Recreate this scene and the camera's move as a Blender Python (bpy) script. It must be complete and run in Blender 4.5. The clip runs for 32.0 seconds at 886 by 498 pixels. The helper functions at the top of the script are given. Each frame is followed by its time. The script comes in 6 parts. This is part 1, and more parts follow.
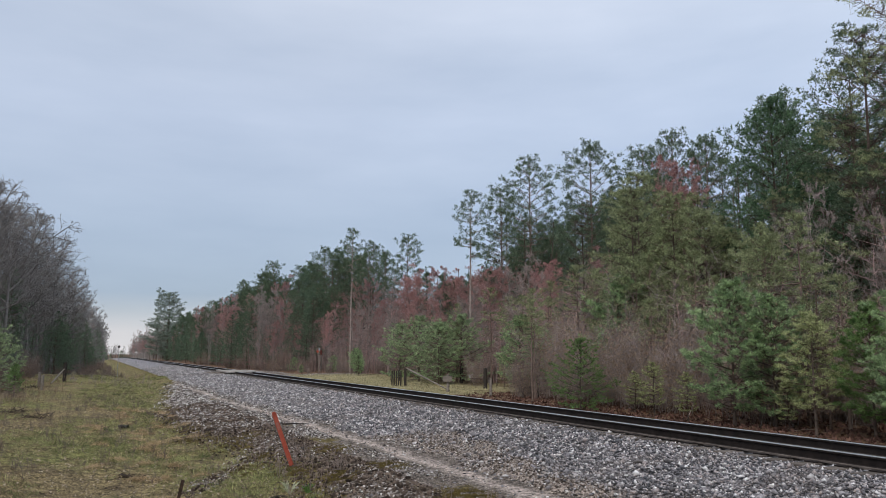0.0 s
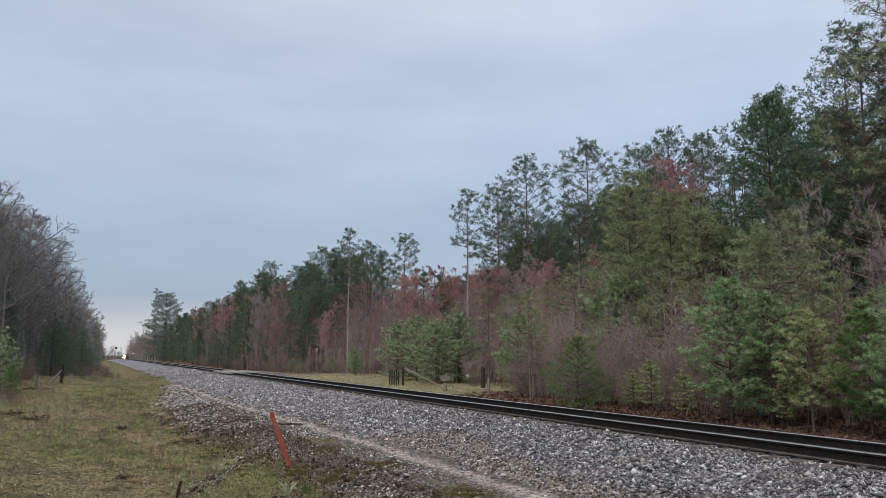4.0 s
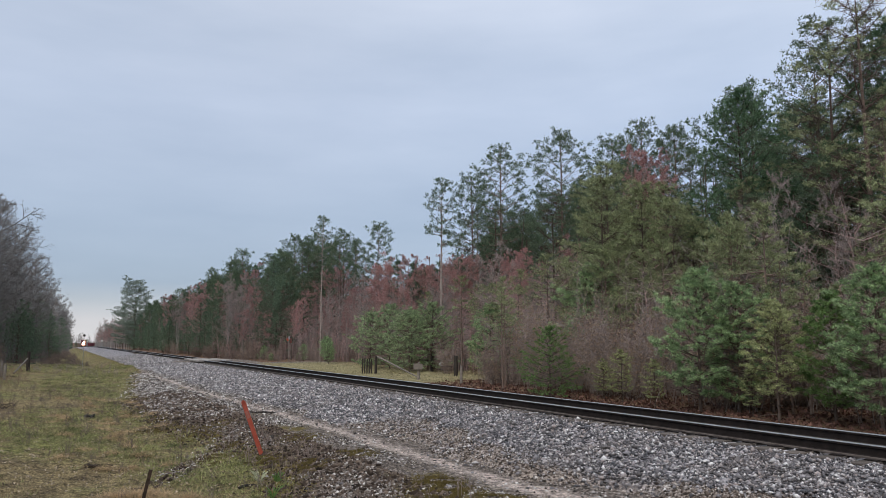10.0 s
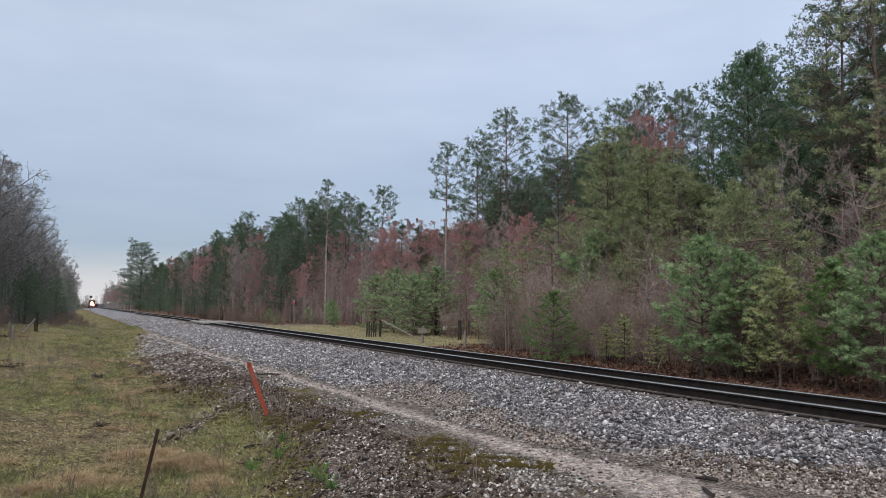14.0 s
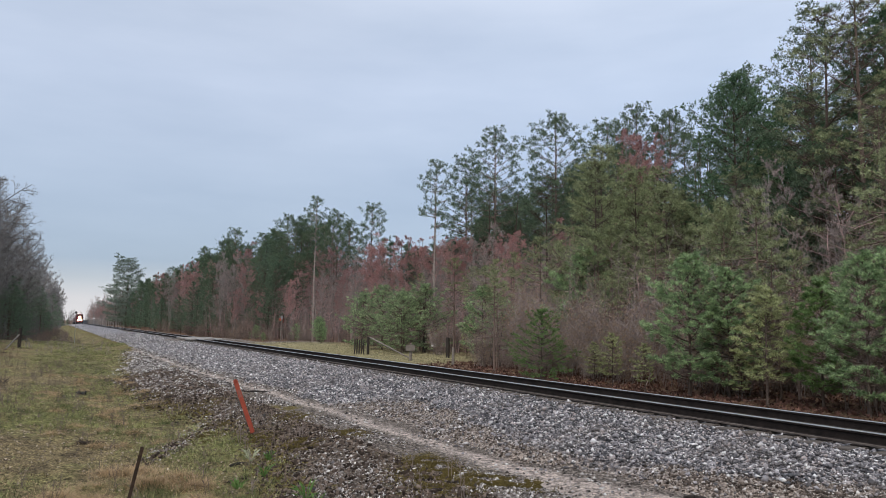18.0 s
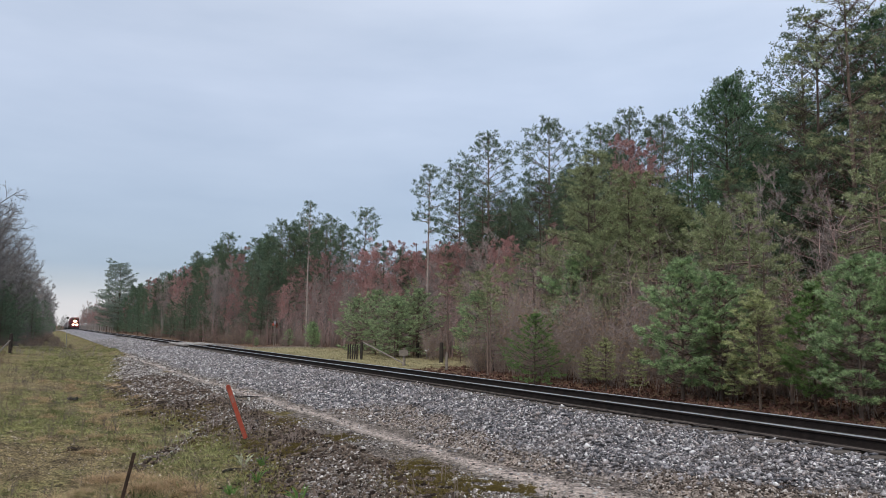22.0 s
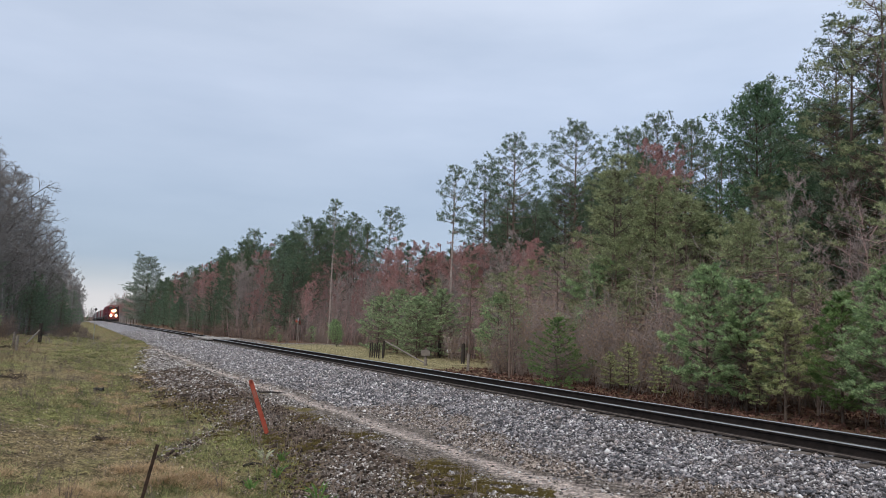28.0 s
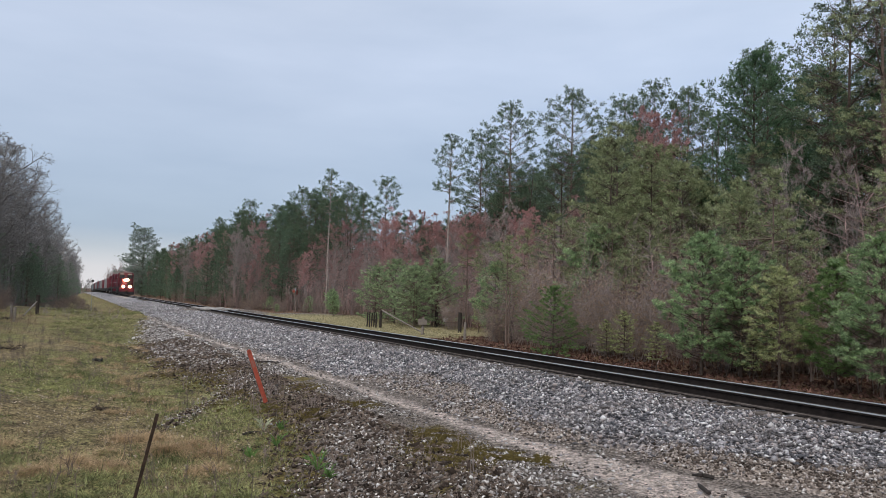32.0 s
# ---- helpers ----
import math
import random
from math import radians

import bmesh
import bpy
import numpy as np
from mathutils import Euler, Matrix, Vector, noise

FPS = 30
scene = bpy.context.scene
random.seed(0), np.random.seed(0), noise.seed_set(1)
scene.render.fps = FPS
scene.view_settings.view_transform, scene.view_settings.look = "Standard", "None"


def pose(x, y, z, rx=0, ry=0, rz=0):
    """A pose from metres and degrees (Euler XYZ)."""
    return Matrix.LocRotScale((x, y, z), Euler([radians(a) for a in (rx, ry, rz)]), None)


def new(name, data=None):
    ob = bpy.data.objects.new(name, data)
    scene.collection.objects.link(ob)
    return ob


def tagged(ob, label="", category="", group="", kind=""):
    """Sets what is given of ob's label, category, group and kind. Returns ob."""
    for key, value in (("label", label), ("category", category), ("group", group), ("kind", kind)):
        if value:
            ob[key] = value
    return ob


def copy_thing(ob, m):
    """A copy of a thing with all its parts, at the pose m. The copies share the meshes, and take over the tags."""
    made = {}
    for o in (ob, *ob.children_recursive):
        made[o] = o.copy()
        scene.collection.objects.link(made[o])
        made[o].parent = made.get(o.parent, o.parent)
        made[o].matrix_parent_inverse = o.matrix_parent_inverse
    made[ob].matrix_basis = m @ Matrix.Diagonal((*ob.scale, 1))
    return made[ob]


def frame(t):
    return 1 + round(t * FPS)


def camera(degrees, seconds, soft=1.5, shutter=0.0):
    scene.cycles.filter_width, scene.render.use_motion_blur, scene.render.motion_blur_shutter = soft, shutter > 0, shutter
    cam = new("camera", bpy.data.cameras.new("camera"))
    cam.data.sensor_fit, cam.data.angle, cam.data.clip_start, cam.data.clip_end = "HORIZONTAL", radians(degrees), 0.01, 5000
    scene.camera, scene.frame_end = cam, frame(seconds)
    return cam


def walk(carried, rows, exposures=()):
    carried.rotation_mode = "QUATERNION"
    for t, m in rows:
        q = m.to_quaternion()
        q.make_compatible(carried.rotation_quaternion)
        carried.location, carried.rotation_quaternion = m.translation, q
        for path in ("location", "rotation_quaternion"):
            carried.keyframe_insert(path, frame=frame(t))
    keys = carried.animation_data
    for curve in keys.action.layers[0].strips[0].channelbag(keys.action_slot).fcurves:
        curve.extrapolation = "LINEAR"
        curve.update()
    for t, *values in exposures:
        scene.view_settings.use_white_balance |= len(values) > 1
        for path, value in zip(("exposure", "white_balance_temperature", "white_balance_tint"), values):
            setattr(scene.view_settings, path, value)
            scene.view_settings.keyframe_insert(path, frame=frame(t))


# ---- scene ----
# The world's y axis runs along the railway, x across it to the far side; z = 0 is the top of the rails.
EYE = (0.0, 0.0, 1.43)


def shot(heading, tilt, lean):
    """The camera's pose: heading in degrees to the right of the railway's direction, tilt upwards, lean."""
    return pose(*EYE, 90 + tilt, 0, -heading) @ pose(0, 0, 0, 0, 0, lean)


cam = camera(61.25, 32.0, soft=0.55)
walk(cam, [
    (0.0, shot(24.757, 7.978, 0.141)),
    (0.5, shot(24.597, 8.201, 0.149)),
    (1.0, shot(24.519, 8.385, -0.032)),
    (1.5, shot(24.494, 8.656, -0.108)),
    (2.0, shot(24.541, 8.821, -0.153)),
    (2.5, shot(24.621, 8.771, -0.201)),
    (3.0, shot(24.801, 8.508, -0.260)),
    (3.5, shot(24.942, 8.132, -0.187)),
    (5.5, shot(25.299, 7.179, -0.309)),
    (6.0, shot(25.712, 6.426, -0.294)),
    (6.5, shot(26.028, 6.166, -0.240)),
    (7.0, shot(26.426, 6.311, -0.155)),
    (7.5, shot(26.818, 6.468, -0.052)),
    (8.0, shot(26.839, 6.579, -0.087)),
    (8.5, shot(26.891, 6.736, -0.039)),
    (9.0, shot(27.000, 6.807, -0.025)),
    (9.5, shot(26.974, 6.928, -0.029)),
    (10.0, shot(27.002, 7.072, -0.008)),
    (10.5, shot(27.054, 7.261, 0.080)),
    (11.0, shot(27.279, 7.525, 0.124)),
    (11.5, shot(27.732, 7.684, 0.025)),
    (12.0, shot(27.820, 7.311, 0.001)),
    (12.5, shot(27.538, 4.711, -0.155)),
    (13.0, shot(27.000, 4.374, 0.000)),
    (13.5, shot(26.723, 4.284, 0.331)),
    (14.0, shot(26.654, 4.373, 0.501)),
    (14.5, shot(26.583, 4.431, 0.554)),
    (16.5, shot(27.161, 5.194, 1.336)),
    (17.0, shot(27.188, 5.378, 1.246)),
    (17.5, shot(27.349, 5.538, 0.999)),
    (18.0, shot(27.515, 5.692, 0.707)),
    (18.5, shot(27.650, 5.834, 0.292)),
    (19.0, shot(27.744, 5.888, -0.056)),
    (19.5, shot(27.842, 5.888, -0.055)),
    (20.0, shot(27.970, 5.897, -0.079)),
    (20.5, shot(27.965, 5.978, -0.089)),
    (21.0, shot(27.989, 6.003, -0.099)),
    (21.5, shot(27.979, 6.038, 0.173)),
    (22.0, shot(28.012, 6.070, 0.635)),
    (22.5, shot(28.003, 6.165, 0.826)),
    (23.0, shot(27.962, 6.201, 1.179)),
    (23.5, shot(27.991, 6.317, 1.394)),
    (24.0, shot(27.779, 6.401, 1.645)),
    (24.5, shot(27.725, 6.446, 2.005)),
    (25.0, shot(27.504, 6.441, 2.366)),
    (25.5, shot(27.428, 6.415, 2.522)),
    (27.5, shot(26.651, 6.187, 1.900)),
    (28.0, shot(26.158, 6.083, 2.138)),
    (28.5, shot(25.883, 5.868, 2.371)),
    (29.0, shot(25.745, 5.511, 2.472)),
    (29.5, shot(25.569, 5.174, 2.218)),
    (30.0, shot(25.604, 4.847, 1.870)),
    (30.5, shot(25.900, 4.577, 1.733)),
    (31.0, shot(26.162, 4.219, 1.805)),
    (31.5, shot(26.352, 3.988, 1.775)),
    (32.0, shot(26.511, 3.754, 1.792)),
], [(0.0, -0.08), (1.0, -0.13), (2.0, -0.19), (3.5, -0.16), (6.0, -0.10), (9.0, -0.10), (12.0, -0.10), (14.0, -0.04), (17.0, -0.01), (32.0, -0.01)])

# ---- world, sun ----
SUN_UP, SUN_ROUND = radians(52), radians(228)
world = bpy.data.worlds.new("world")
scene.world = world
world.use_nodes = True
wt = world.node_tree
wt.nodes.clear()


def wnode(kind, **kw):
    n = wt.nodes.new(kind)
    for k, v in kw.items():
        n.inputs[k].default_value = v
    return n


def ramp_of(node, stops):
    els = node.color_ramp.elements
    els[0].position, els[0].color = stops[0][0], (*stops[0][1], 1)
    els[1].position, els[1].color = stops[-1][0], (*stops[-1][1], 1)
    for p, c in stops[1:-1]:
        e = els.new(p)
        e.color = (*c, 1)


# a closed cloud deck over a clear-sky model, which shows through it faintly
tc = wnode("ShaderNodeTexCoord")
sep = wnode("ShaderNodeSeparateXYZ")
wt.links.new(tc.outputs["Generated"], sep.inputs[0])
deck = wnode("ShaderNodeValToRGB")
ramp_of(deck, [(0.0, (0.78, 0.76, 0.78)), (0.025, (0.70, 0.69, 0.73)), (0.05, (0.50, 0.545, 0.62)), (0.075, (0.366, 0.448, 0.574)), (0.16, (0.405, 0.489, 0.625)),
               (0.30, (0.53, 0.61, 0.76)), (0.45, (0.59, 0.66, 0.79)), (1.0, (0.63, 0.69, 0.80))])
wt.links.new(sep.outputs["Z"], deck.inputs[0])
stretch = wnode("ShaderNodeMapping")
stretch.inputs["Scale"].default_value = (1.0, 1.0, 4.0)
wt.links.new(tc.outputs["Generated"], stretch.inputs[0])
cloud = wnode("ShaderNodeTexNoise", Scale=2.2, Detail=5.0, Roughness=0.5)
wt.links.new(stretch.outputs[0], cloud.inputs["Vector"])
soft = wnode("ShaderNodeValToRGB")
ramp_of(soft, [(0.32, (0.88, 0.90, 0.92)), (0.68, (1.12, 1.10, 1.08))])
wt.links.new(cloud.outputs[0], soft.inputs[0])
shade = wt.nodes.new("ShaderNodeMixRGB")
shade.blend_type = "MULTIPLY"
shade.inputs[0].default_value = 1.0
wt.links.new(deck.outputs[0], shade.inputs[1])
wt.links.new(soft.outputs[0], shade.inputs[2])
clear = wt.nodes.new("ShaderNodeTexSky")
clear.sky_type = "NISHITA"
clear.sun_disc = False
clear.sun_elevation, clear.sun_rotation = SUN_UP, SUN_ROUND
bg_clear = wnode("ShaderNodeBackground", Strength=0.02)
bg_cloud = wnode("ShaderNodeBackground", Strength=0.95)
wt.links.new(clear.outputs[0], bg_clear.inputs[0])
# the deck is a little thinner, and brighter, away from the line of the railway
thin_side = wnode("ShaderNodeMapRange")
thin_side.inputs["From Min"].default_value, thin_side.inputs["From Max"].default_value = 0.25, 0.75
thin_side.inputs["To Min"].default_value, thin_side.inputs["To Max"].default_value = 1.0, 1.15
wt.links.new(sep.outputs["X"], thin_side.inputs[0])
lighter = wt.nodes.new("ShaderNodeMixRGB")
lighter.blend_type = "MULTIPLY"
lighter.inputs[0].default_value = 1.0
wt.links.new(shade.outputs[0], lighter.inputs[1])
wt.links.new(thin_side.outputs[0], lighter.inputs[2])
wt.links.new(lighter.outputs[0], bg_cloud.inputs[0])
both = wt.nodes.new("ShaderNodeAddShader")
wt.links.new(bg_clear.outputs[0], both.inputs[0])
wt.links.new(bg_cloud.outputs[0], both.inputs[1])
wout = wt.nodes.new("ShaderNodeOutputWorld")
wt.links.new(both.outputs[0], wout.inputs[0])

sun = new("sun", bpy.data.lights.new("sun", "SUN"))
sun.data.energy, sun.data.angle, sun.data.color = 2.05, radians(30), (1.0, 0.96, 0.9)
sun.matrix_world = pose(0, 0, 60, 38, 0, -48)

# ---- materials ----


def mat(name, low, high, scale=4.0, rough=0.85, bump=0.0, metal=0.0, vary=0.0, island=False, fine=None, spec=0.3, thin=0.0, span_of=(0.3, 0.7)):
    """A surface with two scales of variation between the colours low and high; vary: change of value from piece to piece."""
    m = bpy.data.materials.new(name)
    m.use_nodes = True
    nt = m.node_tree
    b = nt.nodes["Principled BSDF"]
    b.inputs["Roughness"].default_value, b.inputs["Metallic"].default_value = rough, metal
    b.inputs["Specular IOR Level"].default_value = spec
    pos = nt.nodes.new("ShaderNodeTexCoord")
    n1 = nt.nodes.new("ShaderNodeTexNoise")
    n1.inputs["Scale"].default_value, n1.inputs["Detail"].default_value, n1.inputs["Roughness"].default_value = scale, 6.0, 0.65
    nt.links.new(pos.outputs["Object"], n1.inputs["Vector"])
    r = nt.nodes.new("ShaderNodeValToRGB")
    ramp_of(r, [(span_of[0], low), (span_of[1], high)])
    nt.links.new(n1.outputs[0], r.inputs[0])
    out = r.outputs[0]
    if vary:
        hsv = nt.nodes.new("ShaderNodeHueSaturation")
        span = nt.nodes.new("ShaderNodeMapRange")
        span.inputs["To Min"].default_value, span.inputs["To Max"].default_value = 1 - vary, 1 + vary
        src = nt.nodes.new("ShaderNodeNewGeometry" if island else "ShaderNodeObjectInfo")
        nt.links.new(src.outputs["Random Per Island" if island else "Random"], span.inputs[0])
        nt.links.new(span.outputs[0], hsv.inputs["Value"])
        nt.links.new(out, hsv.inputs["Color"])
        out = hsv.outputs[0]
    nt.links.new(out, b.inputs["Base Color"])
    if bump:
        n2 = nt.nodes.new("ShaderNodeTexNoise")
        n2.inputs["Scale"].default_value, n2.inputs["Detail"].default_value = fine or scale * 6, 4.0
        nt.links.new(pos.outputs["Object"], n2.inputs["Vector"])
        bp = nt.nodes.new("ShaderNodeBump")
        bp.inputs["Strength"].default_value, bp.inputs["Distance"].default_value = bump, 0.03
        nt.links.new(n2.outputs[0], bp.inputs["Height"])
        nt.links.new(bp.outputs[0], b.inputs["Normal"])
    if thin:
        leaf = nt.nodes.new("ShaderNodeBsdfTranslucent")
        nt.links.new(out, leaf.inputs["Color"])
        blend = nt.nodes.new("ShaderNodeMixShader")
        blend.inputs[0].default_value = thin
        nt.links.new(b.outputs[0], blend.inputs[1])
        nt.links.new(leaf.outputs[0], blend.inputs[2])
        nt.links.new(blend.outputs[0], nt.nodes["Material Output"].inputs["Surface"])
    return m


def glow(name, colour, strength):
    m = bpy.data.materials.new(name)
    m.use_nodes = True
    b = m.node_tree.nodes["Principled BSDF"]
    b.inputs["Base Color"].default_value = (*colour, 1)
    b.inputs["Emission Color"].default_value, b.inputs["Emission Strength"].default_value = (*colour, 1), strength
    return m


M_BARK = mat("pine_bark", (0.052, 0.038, 0.031), (0.155, 0.115, 0.09), 3.0, 0.95, 0.6, vary=0.25)
M_REDBARK = mat("red_pine_bark", (0.12, 0.083, 0.066), (0.26, 0.19, 0.155), 3.0, 0.95, 0.6, vary=0.25)
M_PALEBARK = mat("pale_flaking_bark", (0.20, 0.155, 0.135), (0.44, 0.36, 0.32), 3.0, 0.95, 0.5, vary=0.1)
M_GREYBARK = mat("grey_bark", (0.19, 0.168, 0.155), (0.41, 0.368, 0.34), 3.0, 0.95, 0.4, vary=0.3)
M_DARKBARK = mat("dark_grey_bark", (0.12, 0.109, 0.104), (0.29, 0.268, 0.255), 3.0, 0.95, 0.4, vary=0.3)
M_TWIG = mat("brown_twigs", (0.17, 0.13, 0.112), (0.34, 0.27, 0.235), 2.0, 0.95, vary=0.25, thin=0.25)
M_REDTWIG = mat("red_budding_twigs", (0.40, 0.255, 0.235), (0.64, 0.435, 0.405), 0.9, 0.9, vary=0.25, thin=0.25)
# boughs deep in the woods: the shade between the trees is in this dark colour
M_DEEPSHADE = mat("shaded_wood_boughs", (0.045, 0.038, 0.03), (0.11, 0.095, 0.075), 0.6, 0.95)
M_DEADWOOD = mat("rotten_dark_wood", (0.028, 0.02, 0.015), (0.10, 0.075, 0.058), 5.0, 0.95, vary=0.2)
M_DARKTWIG = mat("dark_twigs", (0.17, 0.16, 0.157), (0.345, 0.328, 0.318), 2.0, 0.95, vary=0.25)
M_BROWNTWIG = mat("grey_brown_twigs", (0.265, 0.215, 0.197), (0.47, 0.385, 0.352), 0.9, 0.95, vary=0.25, thin=0.2)
M_BUD = mat("red_buds", (0.34, 0.17, 0.155), (0.5, 0.265, 0.245), 2.0, 0.8, vary=0.2, thin=0.3)
M_NEEDLE = mat("pine_needles", (0.06, 0.095, 0.058), (0.22, 0.29, 0.175), 2.2, 0.7, vary=0.5, island=True, thin=0.4, span_of=(0.38, 0.62))
M_NEEDLE_BLUE = mat("white_pine_needles", (0.07, 0.115, 0.076), (0.25, 0.34, 0.22), 2.2, 0.7, vary=0.5, island=True, thin=0.4, span_of=(0.38, 0.62))
M_NEEDLE_SILVER = mat("grey_green_needles", (0.13, 0.165, 0.14), (0.37, 0.43, 0.345), 2.2, 0.7, vary=0.5, island=True, thin=0.4)
M_NEEDLE_TAN = mat("yellowing_needles", (0.25, 0.28, 0.12), (0.63, 0.66, 0.35), 3.0, 0.7, vary=0.5, island=True, thin=0.4, span_of=(0.38, 0.62))
M_NEEDLE_DARK = mat("dark_pine_needles", (0.048, 0.095, 0.05), (0.18, 0.285, 0.15), 2.2, 0.7, vary=0.5, island=True, thin=0.4, span_of=(0.38, 0.62))
M_NEEDLE_YOUNG = mat("young_pine_needles", (0.135, 0.22, 0.1), (0.51, 0.65, 0.345), 3.5, 0.65, vary=0.5, island=True, thin=0.4, span_of=(0.38, 0.62))
M_NEEDLE_LIME = mat("fresh_green_needles", (0.095, 0.165, 0.055), (0.29, 0.43, 0.16), 3.0, 0.65, vary=0.5, island=True, thin=0.4, span_of=(0.38, 0.62))
M_NEEDLE_SAGE = mat("sage_green_needles", (0.16, 0.225, 0.115), (0.52, 0.63, 0.36), 3.0, 0.7, vary=0.5, island=True, thin=0.4, span_of=(0.38, 0.62))
M_NEEDLE_OLIVE = mat("olive_needles", (0.16, 0.185, 0.092), (0.48, 0.525, 0.285), 2.4, 0.7, vary=0.5, island=True, thin=0.4, span_of=(0.38, 0.62))
M_DRYLEAF = mat("dry_leaves", (0.26, 0.175, 0.12), (0.52, 0.39, 0.28), 3.0, 0.9, vary=0.25, thin=0.3)
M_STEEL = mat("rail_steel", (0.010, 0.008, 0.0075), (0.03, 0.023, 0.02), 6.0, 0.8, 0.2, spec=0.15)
M_RAILTOP = mat("worn_rail_head", (0.62, 0.62, 0.63), (0.78, 0.78, 0.78), 3.0, 0.3, metal=1.0)
M_FOOT = mat("pale_rail_foot", (0.07, 0.055, 0.048), (0.16, 0.135, 0.12), 5.0, 0.9, 0.2)
M_TIE = mat("weathered_tie_wood", (0.06, 0.05, 0.042), (0.17, 0.14, 0.12), 5.0, 0.95, 0.6, vary=0.25)


def stone_mat(name, tones, dust=0.0, rough=0.6, spec=0.5):
    """Stones whose tone changes from one to the next."""
    m = mat(name, (0.78, 0.78, 0.78), (1.18, 1.16, 1.14), 16.0, rough, 0.4, spec=spec)
    nt = m.node_tree
    b = nt.nodes["Principled BSDF"]
    grain = b.inputs["Base Color"].links[0].from_socket
    geo = nt.nodes.new("ShaderNodeNewGeometry")
    r = nt.nodes.new("ShaderNodeValToRGB")
    ramp_of(r, tones)
    nt.links.new(geo.outputs["Random Per Island"], r.inputs[0])
    mx = nt.nodes.new("ShaderNodeMixRGB")
    mx.blend_type = "MULTIPLY"
    mx.inputs[0].default_value = 1.0
    nt.links.new(r.outputs[0], mx.inputs[1])
    nt.links.new(grain, mx.inputs[2])
    out = mx.outputs[0]
    if dust:
        spot = nt.nodes.new("ShaderNodeTexNoise")
        spot.inputs["Scale"].default_value, spot.inputs["Detail"].default_value, spot.inputs["Roughness"].default_value = 0.55, 6.0, 0.7
        nt.links.new(geo.outputs["Position"], spot.inputs["Vector"])
        cover = nt.nodes.new("ShaderNodeValToRGB")
        ramp_of(cover, [(0.47, (0, 0, 0)), (0.62, (dust, dust, dust))])
        nt.links.new(spot.outputs[0], cover.inputs[0])
        soil = nt.nodes.new("ShaderNodeMixRGB")
        soil.inputs[2].default_value = (0.15, 0.115, 0.092, 1)
        nt.links.new(cover.outputs[0], soil.inputs[0])
        nt.links.new(out, soil.inputs[1])
        out = soil.outputs[0]
    nt.links.new(out, b.inputs["Base Color"])
    return m


M_STONE = stone_mat("ballast_stone", [(0.0, (0.012, 0.011, 0.013)), (0.27, (0.047, 0.044, 0.05)), (0.47, (0.165, 0.152, 0.158)), (0.68, (0.33, 0.305, 0.31)), (0.78, (0.37, 0.305, 0.28)), (0.90, (0.57, 0.54, 0.54)), (1.0, (0.90, 0.88, 0.87))], 0.4, 0.5, 0.95)
M_PEBBLE = stone_mat("slope_gravel", [(0.0, (0.025, 0.021, 0.019)), (0.33, (0.095, 0.079, 0.070)), (0.57, (0.27, 0.243, 0.228)), (0.83, (0.50, 0.468, 0.448)), (1.0, (0.86, 0.83, 0.80))], rough=0.9, spec=0.2)
M_SILT = stone_mat("silted_gravel", [(0.0, (0.04, 0.030, 0.024)), (0.42, (0.13, 0.103, 0.086)), (0.72, (0.26, 0.215, 0.184)), (0.9, (0.47, 0.42, 0.385)), (1.0, (0.74, 0.70, 0.67))], rough=0.9, spec=0.2)
M_GRASS = mat("spring_grass", (0.11, 0.125, 0.048), (0.365, 0.36, 0.16), 1.2, 0.85, vary=0.7, island=True, thin=0.3, span_of=(0.38, 0.62))
M_DRYGRASS = mat("dead_grass", (0.15, 0.105, 0.06), (0.42, 0.325, 0.20), 1.2, 0.9, vary=0.7, island=True, thin=0.3, span_of=(0.38, 0.62))
M_MEADOW = mat("meadow_grass", (0.20, 0.185, 0.09), (0.48, 0.43, 0.26), 0.5, 0.9, vary=0.45, island=True, thin=0.3)
M_STRAW = mat("tan_straw", (0.3, 0.205, 0.115), (0.56, 0.41, 0.245), 0.8, 0.9, vary=0.5, island=True, thin=0.3)
M_STAKE = mat("orange_marker_plastic", (0.42, 0.085, 0.05), (0.56, 0.13, 0.08), 5.0, 0.6, 0.1)
M_POST = mat("weathered_post_wood", (0.13, 0.11, 0.095), (0.30, 0.26, 0.22), 6.0, 0.95, 0.5, vary=0.2)
M_DARKPOST = mat("creosoted_post_wood", (0.02, 0.017, 0.015), (0.06, 0.048, 0.04), 6.0, 0.9, 0.5)
M_RUST = mat("rusty_steel", (0.04, 0.028, 0.02), (0.10, 0.06, 0.042), 14.0, 0.85, 0.3, metal=0.3)
M_GALV = mat("galvanised_steel", (0.30, 0.31, 0.32), (0.48, 0.49, 0.50), 9.0, 0.5, metal=0.8)
M_BLACK = mat("black_paint", (0.012, 0.012, 0.013), (0.03, 0.03, 0.03), 6.0, 0.6)
M_WHITE = mat("white_paint", (0.68, 0.68, 0.66), (0.82, 0.82, 0.80), 4.0, 0.6)
M_RED = mat("locomotive_red", (0.085, 0.012, 0.02), (0.14, 0.024, 0.034), 1.2, 0.6, 0.05)
M_BOXRED = mat("container_red", (0.13, 0.022, 0.03), (0.2, 0.04, 0.05), 0.8, 0.6)
M_BOXWHITE = mat("container_white", (0.2, 0.19, 0.19), (0.34, 0.33, 0.32), 0.8, 0.6)
M_BOXGREY = mat("container_grey", (0.10, 0.11, 0.12), (0.2, 0.21, 0.22), 0.8, 0.6)
M_GLASS = mat("cab_glass", (0.012, 0.014, 0.016), (0.03, 0.032, 0.035), 2.0, 0.08, spec=0.6)
M_LAMP = glow("headlight_lens", (1.0, 0.70, 0.36), 130.0)
